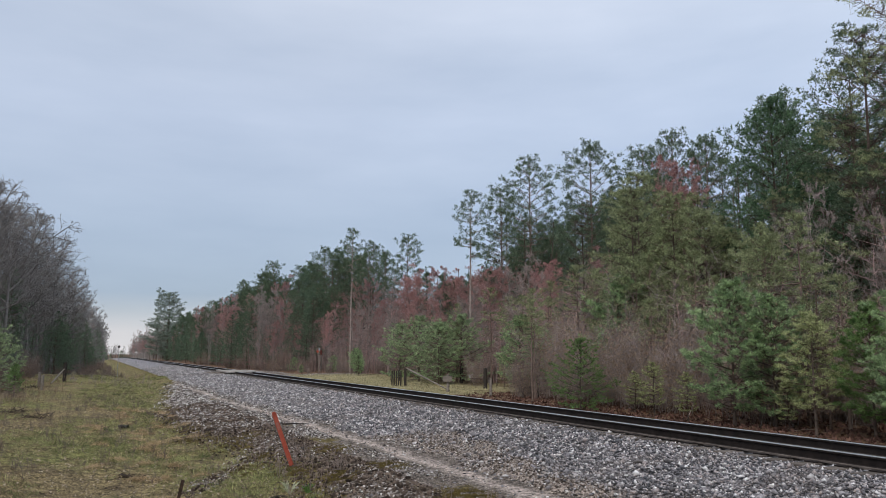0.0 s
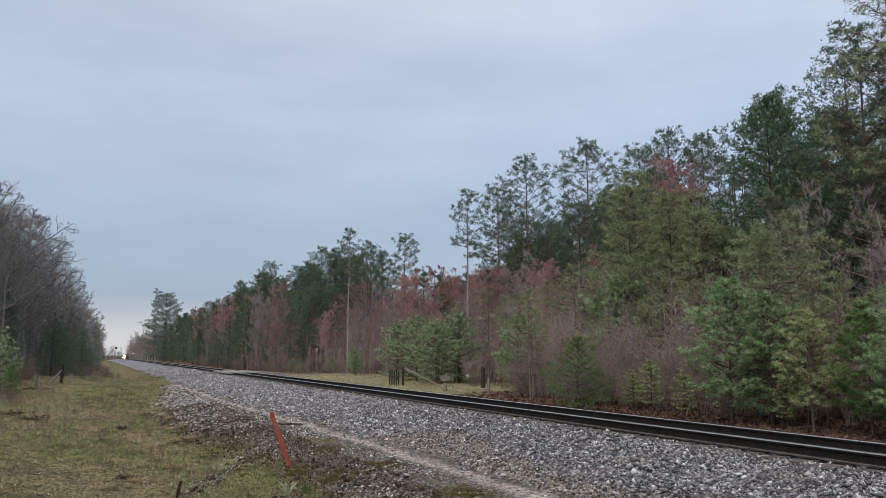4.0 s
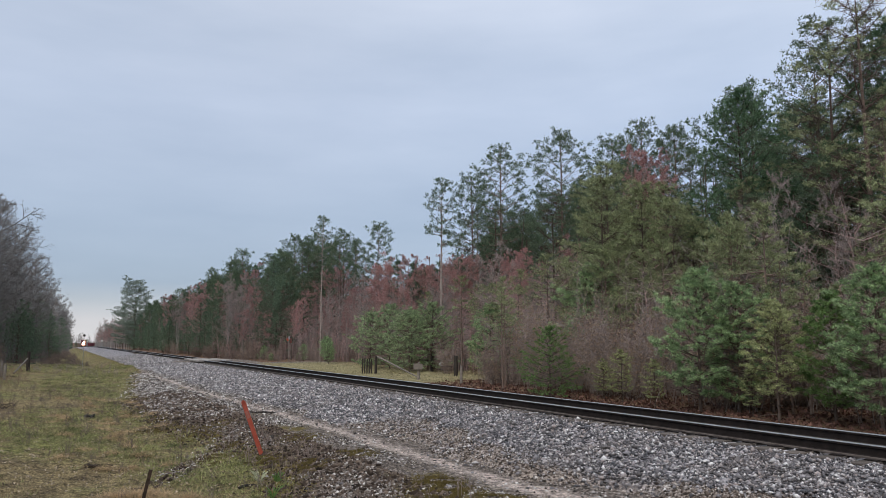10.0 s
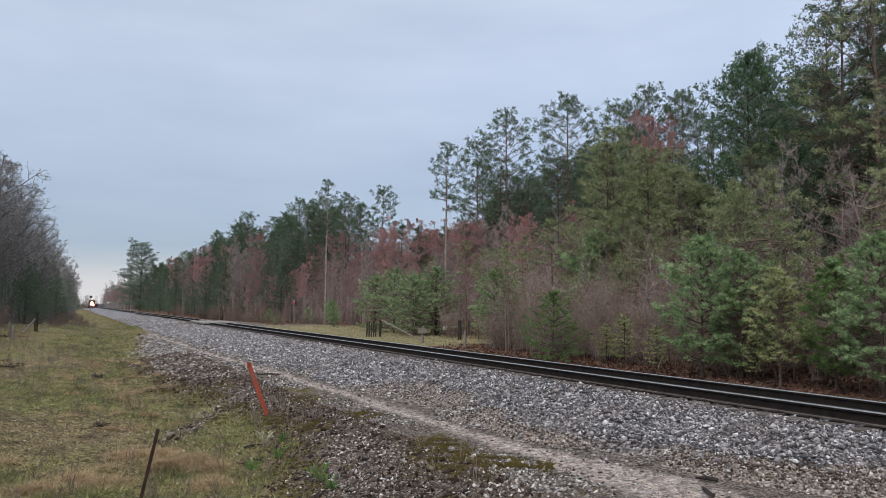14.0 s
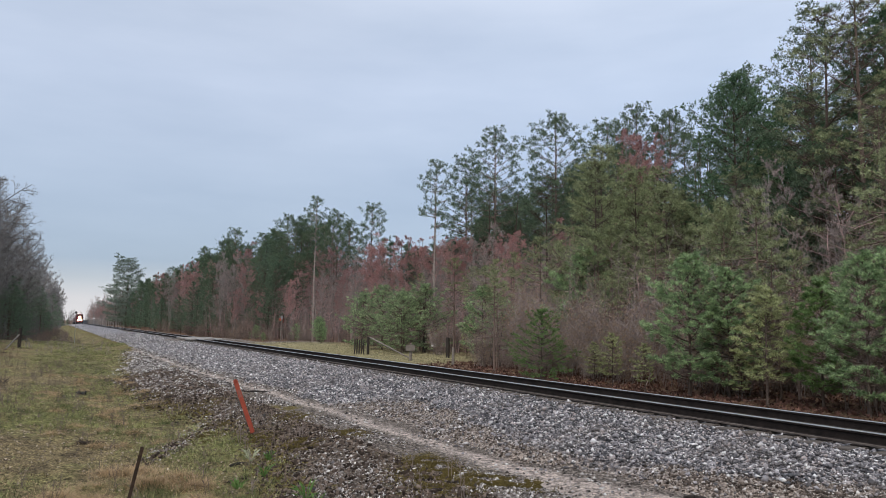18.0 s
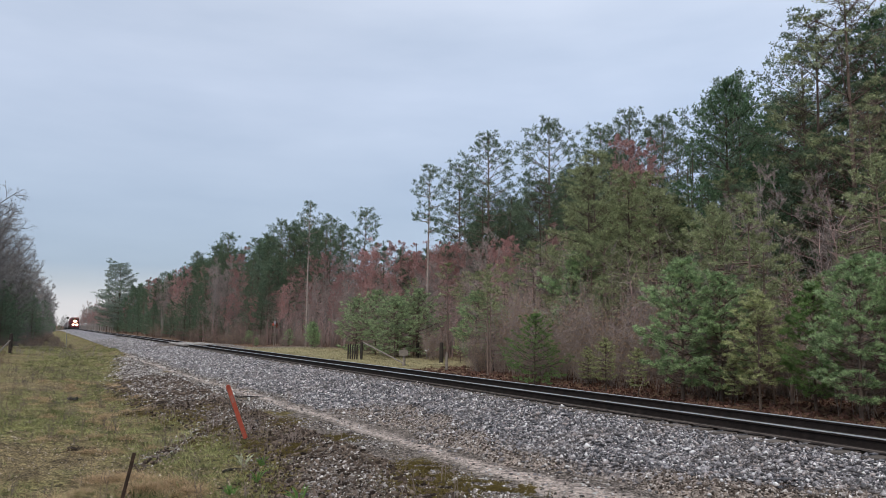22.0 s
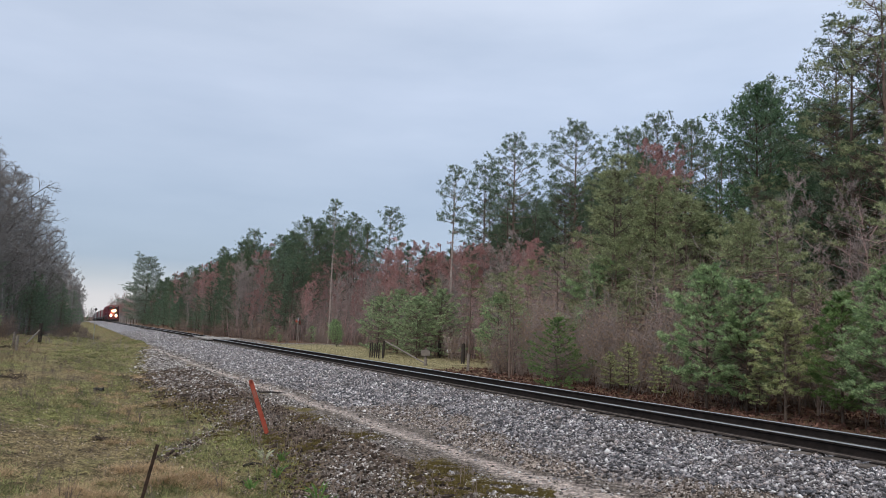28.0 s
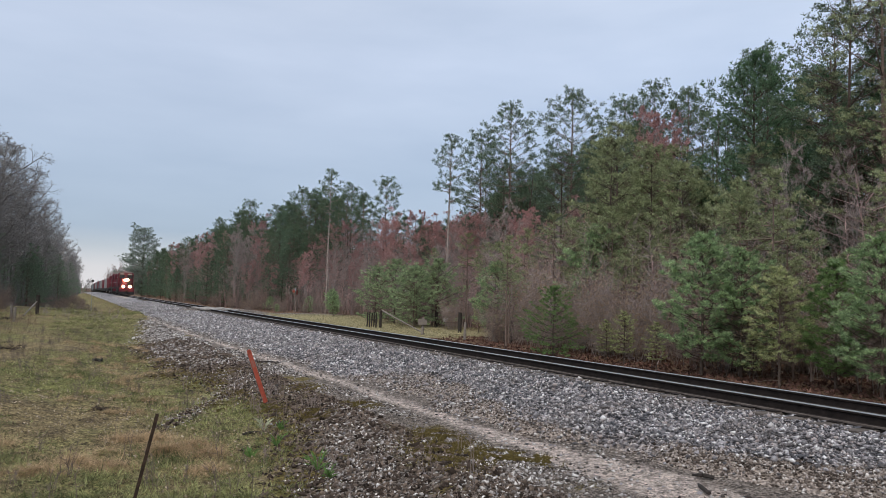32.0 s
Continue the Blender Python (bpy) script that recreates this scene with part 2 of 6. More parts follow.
M_SIGNALRED = mat("faded_red_sign", (0.16, 0.045, 0.035), (0.26, 0.08, 0.06), 6.0, 0.7)
M_SIGNBACK = mat("dull_sign_metal", (0.03, 0.028, 0.028), (0.07, 0.06, 0.058), 6.0, 0.7)


# where the verge's grass ends, as (y, x)
GRASS_EDGE = ((0, 1.6), (8, 1.9), (9.5, 2.5), (11.5, 3.1), (13.5, 3.45), (16, 3.7), (17.5, 3.5), (19, 3.3), (22, 3.2), (26, 2.6), (35, 2.6), (50, 4.0), (58, 4.8), (64, 5.65), (68, 5.9), (72, 5.3), (100, 5.2))


# how far the sandy track swings towards the ballast, and how far dirt has spread up the ballast's slope, as (y, x)
PATH_SWING = ((0, 0.7), (6, 0.7), (9, 0.72), (12, 0.72), (18, 0.68), (24, 0.55), (34, 0.2), (60, 0.0), (100, 0.0))
DIRT_EDGE = ((0, 8.9), (4, 8.9), (5.4, 8.5), (6.7, 7.8), (7.7, 7.25), (8.5, 7.05), (10, 7.0), (12, 7.3), (14, 7.65), (15.8, 7.8), (17, 7.2), (18.5, 6.2), (21, 5.2), (100, 5.2))


def curve_at(table, y):
    return np.interp(y, [q[0] for q in table], [q[1] for q in table])


def ground_mat():
    """Grass, gravel slope, sandy track, forest litter: bands along the railway with ragged borders."""
    m = bpy.data.materials.new("ground")
    m.use_nodes = True
    nt = m.node_tree
    b = nt.nodes["Principled BSDF"]
    b.inputs["Roughness"].default_value = 0.95
    b.inputs["Specular IOR Level"].default_value = 0.2
    geo = nt.nodes.new("ShaderNodeNewGeometry")

    def tex(scale, detail=6.0, rough=0.6):
        n = nt.nodes.new("ShaderNodeTexNoise")
        n.inputs["Scale"].default_value, n.inputs["Detail"].default_value, n.inputs["Roughness"].default_value = scale, detail, rough
        nt.links.new(geo.outputs["Position"], n.inputs["Vector"])
        return n.outputs[0]

    def calc(op, a, c):
        n = nt.nodes.new("ShaderNodeMath")
        n.operation = op
        for i, v in enumerate((a, c)):
            if isinstance(v, (int, float)):
                n.inputs[i].default_value = v
            else:
                nt.links.new(v, n.inputs[i])
        return n.outputs[0]

    def ramp(src, stops):
        n = nt.nodes.new("ShaderNodeValToRGB")
        ramp_of(n, stops)
        nt.links.new(src, n.inputs[0])
        return n.outputs[0]

    def mix(f, a, c):
        n = nt.nodes.new("ShaderNodeMixRGB")
        nt.links.new(f, n.inputs[0])
        nt.links.new(a, n.inputs[1])
        nt.links.new(c, n.inputs[2])
        return n.outputs[0]

    def edge(v, at, width):
        n = nt.nodes.new("ShaderNodeMapRange")
        n.inputs["From Min"].default_value, n.inputs["From Max"].default_value = at - width, at + width
        nt.links.new(v, n.inputs[0])
        return n.outputs[0]

    sx = nt.nodes.new("ShaderNodeSeparateXYZ")
    nt.links.new(geo.outputs["Position"], sx.inputs[0])
    wob = calc("MULTIPLY", calc("SUBTRACT", tex(0.55, 5.0), 0.5), 2.6)
    x = calc("ADD", sx.outputs["X"], wob)
    fine, mid, coarse = tex(28.0, 5.0, 0.7), tex(5.0), tex(0.35)
    grass = mix(ramp(coarse, [(0.42, (0, 0, 0)), (0.6, (1, 1, 1))]),
                ramp(fine, [(0.40, (0.075, 0.055, 0.028)), (0.6, (0.33, 0.265, 0.14))]),
                ramp(fine, [(0.40, (0.06, 0.065, 0.022)), (0.6, (0.27, 0.26, 0.10))]))
    grass = mix(ramp(tex(1.3, 7.0, 0.7), [(0.50, (0, 0, 0)), (0.60, (0.85, 0.85, 0.85))]), grass, ramp(fine, [(0.40, (0.045, 0.034, 0.02)), (0.6, (0.17, 0.13, 0.075))]))
    gravel = mix(ramp(mid, [(0.35, (0, 0, 0)), (0.62, (1, 1, 1))]),
                 ramp(fine, [(0.42, (0.034, 0.026, 0.021)), (0.6, (0.225, 0.188, 0.16))]),
                 ramp(fine, [(0.42, (0.05, 0.04, 0.033)), (0.6, (0.37, 0.322, 0.288))]))
    moss = ramp(fine, [(0.3, (0.05, 0.038, 0.012)), (0.7, (0.19, 0.15, 0.04))])
    gravel = mix(calc("MULTIPLY", ramp(tex(0.8, 5.0, 0.7), [(0.54, (0, 0, 0)), (0.62, (0.9, 0.9, 0.9))]), edge(calc("MULTIPLY", sx.outputs["X"], -1.0), -5.7, 0.25)), gravel, moss)
    sand = ramp(fine, [(0.40, (0.235, 0.194, 0.172)), (0.6, (0.60, 0.515, 0.465))])
    litter = mix(ramp(mid, [(0.4, (0, 0, 0)), (0.6, (1, 1, 1))]),
                 ramp(fine, [(0.3, (0.05, 0.028, 0.018)), (0.7, (0.17, 0.085, 0.05))]),
                 ramp(fine, [(0.3, (0.08, 0.055, 0.035)), (0.7, (0.22, 0.15, 0.10))]))
    wob2 = calc("ADD", sx.outputs["X"], calc("MULTIPLY", calc("SUBTRACT", tex(1.3, 4.0), 0.5), 0.7))
    along_y = nt.nodes.new("ShaderNodeMapRange")
    along_y.inputs["From Max"].default_value = 100.0
    nt.links.new(sx.outputs["Y"], along_y.inputs[0])
    wob2 = calc("SUBTRACT", wob2, ramp(along_y.outputs[0], [(yy / 100, (xx,) * 3) for yy, xx in PATH_SWING]))
    near = calc("MULTIPLY", edge(calc("MULTIPLY", sx.outputs["Y"], -1.0), -8.0, 3.0), 0.8)
    c = mix(edge(wob2, 5.12, 0.12), gravel, sand)
    c = mix(edge(calc("SUBTRACT", wob2, near), 5.44, 0.14), c, gravel)
    # the grass's border wanders up the slope and meets the ballast at the crossing
    border = calc("MULTIPLY", ramp(along_y.outputs[0], [(yy / 100, (xx / 10,) * 3) for yy, xx in GRASS_EDGE]), 10.0)
    wob3 = calc("MULTIPLY", calc("SUBTRACT", tex(0.9, 6.0, 0.7), 0.5), 1.8)
    wob4 = calc("MULTIPLY", calc("SUBTRACT", tex(1.7, 6.0, 0.75), 0.5), 3.4)
    c = mix(edge(calc("SUBTRACT", calc("ADD", sx.outputs["X"], wob4), border), 0.55, 0.15), moss, c)
    c = mix(edge(calc("SUBTRACT", calc("ADD", sx.outputs["X"], wob3), border), 0.0, 0.22), grass, c)
    meadow = mix(edge(calc("ADD", sx.outputs["Y"], wob), 36.0, 3.0), litter, ramp(mid, [(0.3, (0.15, 0.135, 0.07)), (0.7, (0.38, 0.33, 0.19))]))
    meadow = mix(edge(calc("ADD", sx.outputs["Y"], wob), 63.5, 1.5), meadow, gravel)
    meadow = mix(edge(calc("ADD", sx.outputs["Y"], wob), 74.0, 2.0), meadow, litter)
    meadow = mix(edge(x, 23.0, 2.0), meadow, litter)
    c = mix(edge(x, 15.0, 0.6), c, meadow)
    c = mix(edge(x, -6.0, 2.0), litter, c)
    tone = nt.nodes.new("ShaderNodeMixRGB")
    tone.blend_type = "MULTIPLY"
    tone.inputs[0].default_value = 1.0
    nt.links.new(c, tone.inputs[1])
    nt.links.new(ramp(tex(9.0, 8.0, 0.75), [(0.38, (0.42, 0.40, 0.37)), (0.5, (1.2, 1.17, 1.13)), (0.62, (1.85, 1.8, 1.74))]), tone.inputs[2])
    nt.links.new(tone.outputs[0], b.inputs["Base Color"])
    bp = nt.nodes.new("ShaderNodeBump")
    bp.inputs["Strength"].default_value, bp.inputs["Distance"].default_value = 1.0, 0.06
    nt.links.new(fine, bp.inputs["Height"])
    nt.links.new(bp.outputs[0], b.inputs["Normal"])
    return m


M_GROUND = ground_mat()


def ballast_mat():
    m = bpy.data.materials.new("ballast_bed")
    m.use_nodes = True
    nt = m.node_tree
    b = nt.nodes["Principled BSDF"]
    b.inputs["Roughness"].default_value = 0.62
    geo = nt.nodes.new("ShaderNodeNewGeometry")
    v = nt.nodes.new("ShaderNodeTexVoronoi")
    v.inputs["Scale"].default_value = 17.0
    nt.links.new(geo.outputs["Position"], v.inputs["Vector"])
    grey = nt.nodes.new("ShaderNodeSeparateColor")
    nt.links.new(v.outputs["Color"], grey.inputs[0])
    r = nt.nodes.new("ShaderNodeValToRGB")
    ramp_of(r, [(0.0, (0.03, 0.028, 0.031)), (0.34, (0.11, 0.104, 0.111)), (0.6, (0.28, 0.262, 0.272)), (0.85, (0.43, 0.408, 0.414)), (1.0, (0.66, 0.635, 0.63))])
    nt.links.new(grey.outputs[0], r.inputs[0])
    n = nt.nodes.new("ShaderNodeTexNoise")
    n.inputs["Scale"].default_value, n.inputs["Detail"].default_value = 0.5, 5.0
    nt.links.new(geo.outputs["Position"], n.inputs["Vector"])
    r2 = nt.nodes.new("ShaderNodeValToRGB")
    ramp_of(r2, [(0.35, (0.78, 0.76, 0.76)), (0.65, (1.1, 1.05, 1.02))])
    nt.links.new(n.outputs[0], r2.inputs[0])
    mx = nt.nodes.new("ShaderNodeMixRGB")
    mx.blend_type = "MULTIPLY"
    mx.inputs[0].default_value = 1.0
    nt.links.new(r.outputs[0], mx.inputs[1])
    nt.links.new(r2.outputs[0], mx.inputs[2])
    # dirt that has worked its way over the lower part of the slope near the crossing
    px = nt.nodes.new("ShaderNodeSeparateXYZ")
    nt.links.new(geo.outputs["Position"], px.inputs[0])
    wob = nt.nodes.new("ShaderNodeTexNoise")
    wob.inputs["Scale"].default_value, wob.inputs["Detail"].default_value = 0.8, 6.0
    nt.links.new(geo.outputs["Position"], wob.inputs["Vector"])
    shift = nt.nodes.new("ShaderNodeMath")
    shift.operation = "MULTIPLY_ADD"
    shift.inputs[1].default_value = 1.0
    nt.links.new(wob.outputs[0], shift.inputs[0])
    nt.links.new(px.outputs["X"], shift.inputs[2])
    far_y = nt.nodes.new("ShaderNodeMapRange")
    far_y.inputs["From Max"].default_value = 100.0
    nt.links.new(px.outputs["Y"], far_y.inputs[0])
    brim = nt.nodes.new("ShaderNodeValToRGB")
    ramp_of(brim, [(yy / 100, (xx / 10,) * 3) for yy, xx in DIRT_EDGE])
    nt.links.new(far_y.outputs[0], brim.inputs[0])
    over = nt.nodes.new("ShaderNodeMath")
    over.operation = "MULTIPLY_ADD"
    over.inputs[1].default_value = -10.0
    nt.links.new(brim.outputs[0], over.inputs[0])
    nt.links.new(shift.outputs[0], over.inputs[2])
    low = nt.nodes.new("ShaderNodeMapRange")
    low.inputs["From Min"].default_value, low.inputs["From Max"].default_value = 0.35, 0.75
    low.inputs["To Min"].default_value, low.inputs["To Max"].default_value = 0.95, 0.0
    nt.links.new(over.outputs[0], low.inputs[0])
    grit = nt.nodes.new("ShaderNodeTexNoise")
    grit.inputs["Scale"].default_value, grit.inputs["Detail"].default_value = 30.0, 5.0
    nt.links.new(geo.outputs["Position"], grit.inputs["Vector"])
    dirt = nt.nodes.new("ShaderNodeValToRGB")
    ramp_of(dirt, [(0.4, (0.12, 0.092, 0.073)), (0.6, (0.44, 0.36, 0.30))])
    nt.links.new(grit.outputs[0], dirt.inputs[0])
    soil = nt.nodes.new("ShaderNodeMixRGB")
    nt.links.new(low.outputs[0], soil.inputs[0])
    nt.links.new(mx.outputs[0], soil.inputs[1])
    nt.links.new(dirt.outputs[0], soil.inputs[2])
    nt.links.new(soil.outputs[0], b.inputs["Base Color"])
    bp = nt.nodes.new("ShaderNodeBump")
    bp.invert = True
    bp.inputs["Strength"].default_value, bp.inputs["Distance"].default_value = 1.0, 0.05
    nt.links.new(v.outputs["Distance"], bp.inputs["Height"])
    nt.links.new(bp.outputs[0], b.inputs["Normal"])
    return m


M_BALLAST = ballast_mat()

# ---- mesh helpers ----


def tri_mesh(name, verts, tris, smooth=False):
    me = bpy.data.meshes.new(name)
    v, f = np.asarray(verts, dtype=np.float32), np.asarray(tris, dtype=np.int32)
    me.vertices.add(len(v))
    me.vertices.foreach_set("co", v.ravel())
    me.loops.add(f.size)
    me.loops.foreach_set("vertex_index", f.ravel())
    me.polygons.add(len(f))
    me.polygons.foreach_set("loop_start", np.arange(0, f.size, 3, dtype=np.int32))
    me.update(calc_edges=True)
    if smooth:
        me.shade_smooth()
    return me


def ob_of(name, me, material, parent=None, label="", kind=""):
    ob = new(name, me)
    if material and not me.materials:
        me.materials.append(material)
    if parent:
        ob.parent = parent
    return tagged(ob, label=label, kind=kind)


def part(name, bm, material, parent, label=""):
    """Links a bmesh as one mesh object under a thing or a part."""
    me = bpy.data.meshes.new(name)
    bm.to_mesh(me)
    bm.free()
    return ob_of(name, me, material, parent, label)


def thing(name, label, category, at=(0, 0, 0), turn=0, group=""):
    ob = new(name)
    ob.empty_display_size = 0.3
    ob.matrix_world = pose(*at, 0, 0, turn)
    return tagged(ob, label=label, category=category, group=group)


def block(size, at=(0, 0, 0), bevel=0.0, rot=(0, 0, 0), bm=None):
    """A bevelled block, its centre at the place given."""
    bm = bm or bmesh.new()
    made = bmesh.ops.create_cube(bm, size=1.0, matrix=pose(*at, *rot) @ Matrix.Diagonal((*size, 1)))
    if bevel:
        es = {e for v in made["verts"] for e in v.link_edges}
        bmesh.ops.bevel(bm, geom=list(es), offset=bevel, segments=2, affect="EDGES", profile=0.5)
    return bm


def rod(p, q, r, r2=None, n=10, bm=None):
    bm = bm or bmesh.new()
    p, q = Vector(p), Vector(q)
    m = Matrix.Translation((p + q) / 2) @ (q - p).to_track_quat("Z", "Y").to_matrix().to_4x4()
    bmesh.ops.create_cone(bm, cap_ends=True, segments=n, radius1=r, radius2=r if r2 is None else r2, depth=(q - p).length, matrix=m)
    return bm


def sweep(profile, stations, close=True):
    """A bmesh of a cross-section (x, z) carried along stations (shift x, y, shift z)."""
    bm = bmesh.new()
    rings = [[bm.verts.new((sx + px, sy, sz + pz)) for px, pz in profile] for sx, sy, sz in stations]
    n = len(profile)
    for a, c in zip(rings, rings[1:]):
        for i in range(n if close else n - 1):
            bm.faces.new((a[i], a[(i + 1) % n], c[(i + 1) % n], c[i]))
    if close:
        bm.faces.new(rings[0])
        bm.faces.new(list(reversed(rings[-1])))
    bmesh.ops.recalc_face_normals(bm, faces=bm.faces)
    return bm


class Wood:
    """Gathers tapered twigs and thin leaves, and turns them into meshes."""

    def __init__(self, seed):
        self.rng = np.random.default_rng(seed)
        self.v, self.t, self.count = [], [], 0

    def add(self, v, t):
        self.v.append(v)
        self.t.append(t + self.count)
        self.count += len(v)

    def twigs(self, a, c, ra, rc, sides=3):
        a, c = np.atleast_2d(np.asarray(a, float)), np.atleast_2d(np.asarray(c, float))
        ra, rc = np.broadcast_to(ra, len(a)), np.broadcast_to(rc, len(a))
        d = c - a
        d /= np.linalg.norm(d, axis=1, keepdims=True) + 1e-9
        ref = np.where(np.abs(d[:, 2:3]) > 0.8, [[1.0, 0, 0]], [[0, 0, 1.0]])
        u = np.cross(d, ref)
        u /= np.linalg.norm(u, axis=1, keepdims=True)
        w = np.cross(d, u)
        ang = np.arange(sides) * 2 * np.pi / sides
        ring = u[:, None] * np.cos(ang)[None, :, None] + w[:, None] * np.sin(ang)[None, :, None]
        v = np.concatenate([a[:, None] + ring * ra[:, None, None], c[:, None] + ring * rc[:, None, None]], 1)
        i = np.arange(sides)
        j = (i + 1) % sides
        t = np.concatenate([np.stack([i, j, j + sides], 1), np.stack([i, j + sides, i + sides], 1)])
        base = np.arange(len(a)) * 2 * sides
        self.add(v.reshape(-1, 3), (t[None] + base[:, None, None]).reshape(-1, 3))

    def hairs(self, a, c, width):
        """Fine twigs, each one a sliver that tapers to its tip."""
        a, c = np.asarray(a, float), np.asarray(c, float)
        d = c - a
        side = np.cross(d, self.rng.normal(size=d.shape))
        side *= width / 2 / (np.linalg.norm(side, axis=1, keepdims=True) + 1e-9)
        self.add(np.stack([a - side, a + side, c], 1).reshape(-1, 3), np.arange(len(a) * 3).reshape(-1, 3))

    def tufts(self, centres, blades, length, width, up=0.3, out=None):
        r = self.rng
        c = np.repeat(np.asarray(centres, float), blades, 0)
        d = r.normal(size=c.shape)
        d[:, 2] += up
        if out is not None:
            d += np.repeat(out, blades, 0)
        d /= np.linalg.norm(d, axis=1, keepdims=True)
        s = np.cross(d, r.normal(size=c.shape))
        s /= np.linalg.norm(s, axis=1, keepdims=True)
        ln = length * r.uniform(0.6, 1.3, (len(c), 1))
        v = np.stack([c - s * width / 2, c + s * width / 2, c + d * ln], 1)
        self.add(v.reshape(-1, 3), np.arange(len(c) * 3).reshape(-1, 3))

    def mesh(self, name, smooth=False):
        return tri_mesh(name, np.concatenate(self.v), np.concatenate(self.t), smooth)


# ---- ground ----


def shift_x(y):
    """How far the railway has bent to the right at y."""
    y = np.asarray(y, float)
    return 0.000541 * np.maximum(0, y - 190) ** 1.5 + 0.004 * np.maximum(0, y - 600) ** 2


def shift_z(y):
    """How far the land has fallen at y."""
    f = np.maximum(0, np.minimum(np.asarray(y, float), 700) - 190)
    return -1.5e-5 * f * f


def ground_z(x, y):
    x, y = np.asarray(x, float), np.asarray(y, float)
    xr = x - shift_x(y)
    z = np.interp(xr, [-400, -30, -6, 0, 1.8, 2.8, 4.7, 5.2, 6.0, 6.8, 14.5, 16, 18, 24, 60, 500],
                  [-0.2, -0.4, -0.75, -0.95, -1.08, -1.05, -0.72, -0.67, -0.66, -0.62, -0.62, -0.75, -0.72, -0.6, -0.5, 0.5])
    bumps = 0.05 * np.sin(x * 1.7 + 1.3 * np.sin(y * 0.9)) * np.sin(y * 1.1 + 0.7 * np.sin(x)) + 0.06 * np.sin(x * 0.5 + 2) * np.sin(y * 0.37)
    calm = np.clip(np.abs(xr - 9.5) / 4.0 - 0.9, 0, 1)
    stand = 0.75 * np.exp(-(x * x + y * y) / 9.0)
    road = np.exp(-((y - 66) / 4.5) ** 4) * np.interp(xr, [0, 5, 8.5, 13.5, 17, 21, 30], [0, 0.12, 0.45, 0.56, 0.3, 0.12, 0])
    knoll = 0.18 * np.exp(-((y - 62) / 18.0) ** 2 - ((xr - 21) / 4.0) ** 2)
    bumps = bumps * np.clip(1.3 - np.abs(y) / 60, 0.15, 1)
    rise = 0.52 * np.clip((y - 36) / 30, 0, 1) ** 1.2 * np.clip((4.5 - xr) / 3, 0, 1) * np.clip((xr + 30) / 20, 0, 1)
    step = np.clip((y - 71) / 8, 0, 1)
    hollow = -1.1 * step * step * (3 - 2 * step) * np.clip((5.2 - xr) / 2.5, 0, 1) * np.clip((xr + 40) / 30, 0, 1)
    # clods and hummocks of the verge and the slope
    u, v = x + 0.13 * np.sin(y * 5.1 + x), y + 0.17 * np.sin(x * 4.3)
    lump = np.sin(u * 9.1 + 1.7 * np.sin(v * 3.7)) * np.sin(v * 7.3 + 1.9 * np.sin(u * 4.9)) + 0.6 * np.sin(u * 19 + 2 * np.sin(v * 9)) * np.sin(v * 16 + 2 * np.sin(u * 11))
    lump = 0.022 * lump * np.clip((4.9 - xr) / 0.5, 0, 1) * np.clip((y - 4) / 3, 0, 1) * np.clip((48 - y) / 14, 0, 1) * np.clip((xr + 8) / 2, 0, 1)
    return z + lump + bumps * calm + stand + road + knoll + rise + hollow + shift_z(y)


def strip(y0, y1, n, power=1.8):
    """Stations along the railway, closer together near the camera."""
    return y0 + (y1 - y0) * (np.linspace(0, 1, n) ** power)


def build_ground():
    xs = np.concatenate([[-2500, -900, -300, -120, -60], np.linspace(-30, -7, 24), np.arange(-6, 5.4, 0.09), np.arange(5.5, 20, 0.22), np.linspace(20.5, 45, 50), [55, 70, 100, 200, 500, 1200, 3000]])
    ys = np.concatenate([[-600, -200, -80, -30, -12], np.arange(-6, 5, 0.3), np.arange(5, 30, 0.1), np.arange(30, 50, 0.22), strip(50, 700, 150), [800, 950, 1300, 2000, 3500]])
    gx, gy = np.meshgrid(xs, ys)
    v = np.stack([gx, gy, ground_z(gx, gy)], -1).reshape(-1, 3)
    w = len(xs)
    i = (np.arange(len(ys) - 1)[:, None] * w + np.arange(w - 1)[None]).ravel()
    t = np.concatenate([np.stack([i, i + 1, i + w + 1], 1), np.stack([i, i + w + 1, i + w], 1)])
    ob_of("ground", tri_mesh("ground", v, t, True), M_GROUND, kind="structure", label="grassy verge, gravel slope and leaf-strewn forest floor")


build_ground()

# ---- railway ----
TRACK = 10.95
STATIONS = [(float(shift_x(y)), float(y), float(shift_z(y))) for y in np.concatenate([[-120, -60, -30], np.arange(-15, 190, 15), np.arange(190, 900, 20)])]


def bed_toe(y):
    """Where the ballast ends on the near side: a ragged line, driven back by the track's turn-in."""
    return 5.8 + 0.2 * np.sin(y * 0.9) + 0.14 * np.sin(y * 2.3 + 1) + curve_at(PATH_SWING, y) * 0.8 + 1.5 * np.clip((9.0 - y) / 4, 0, 1)


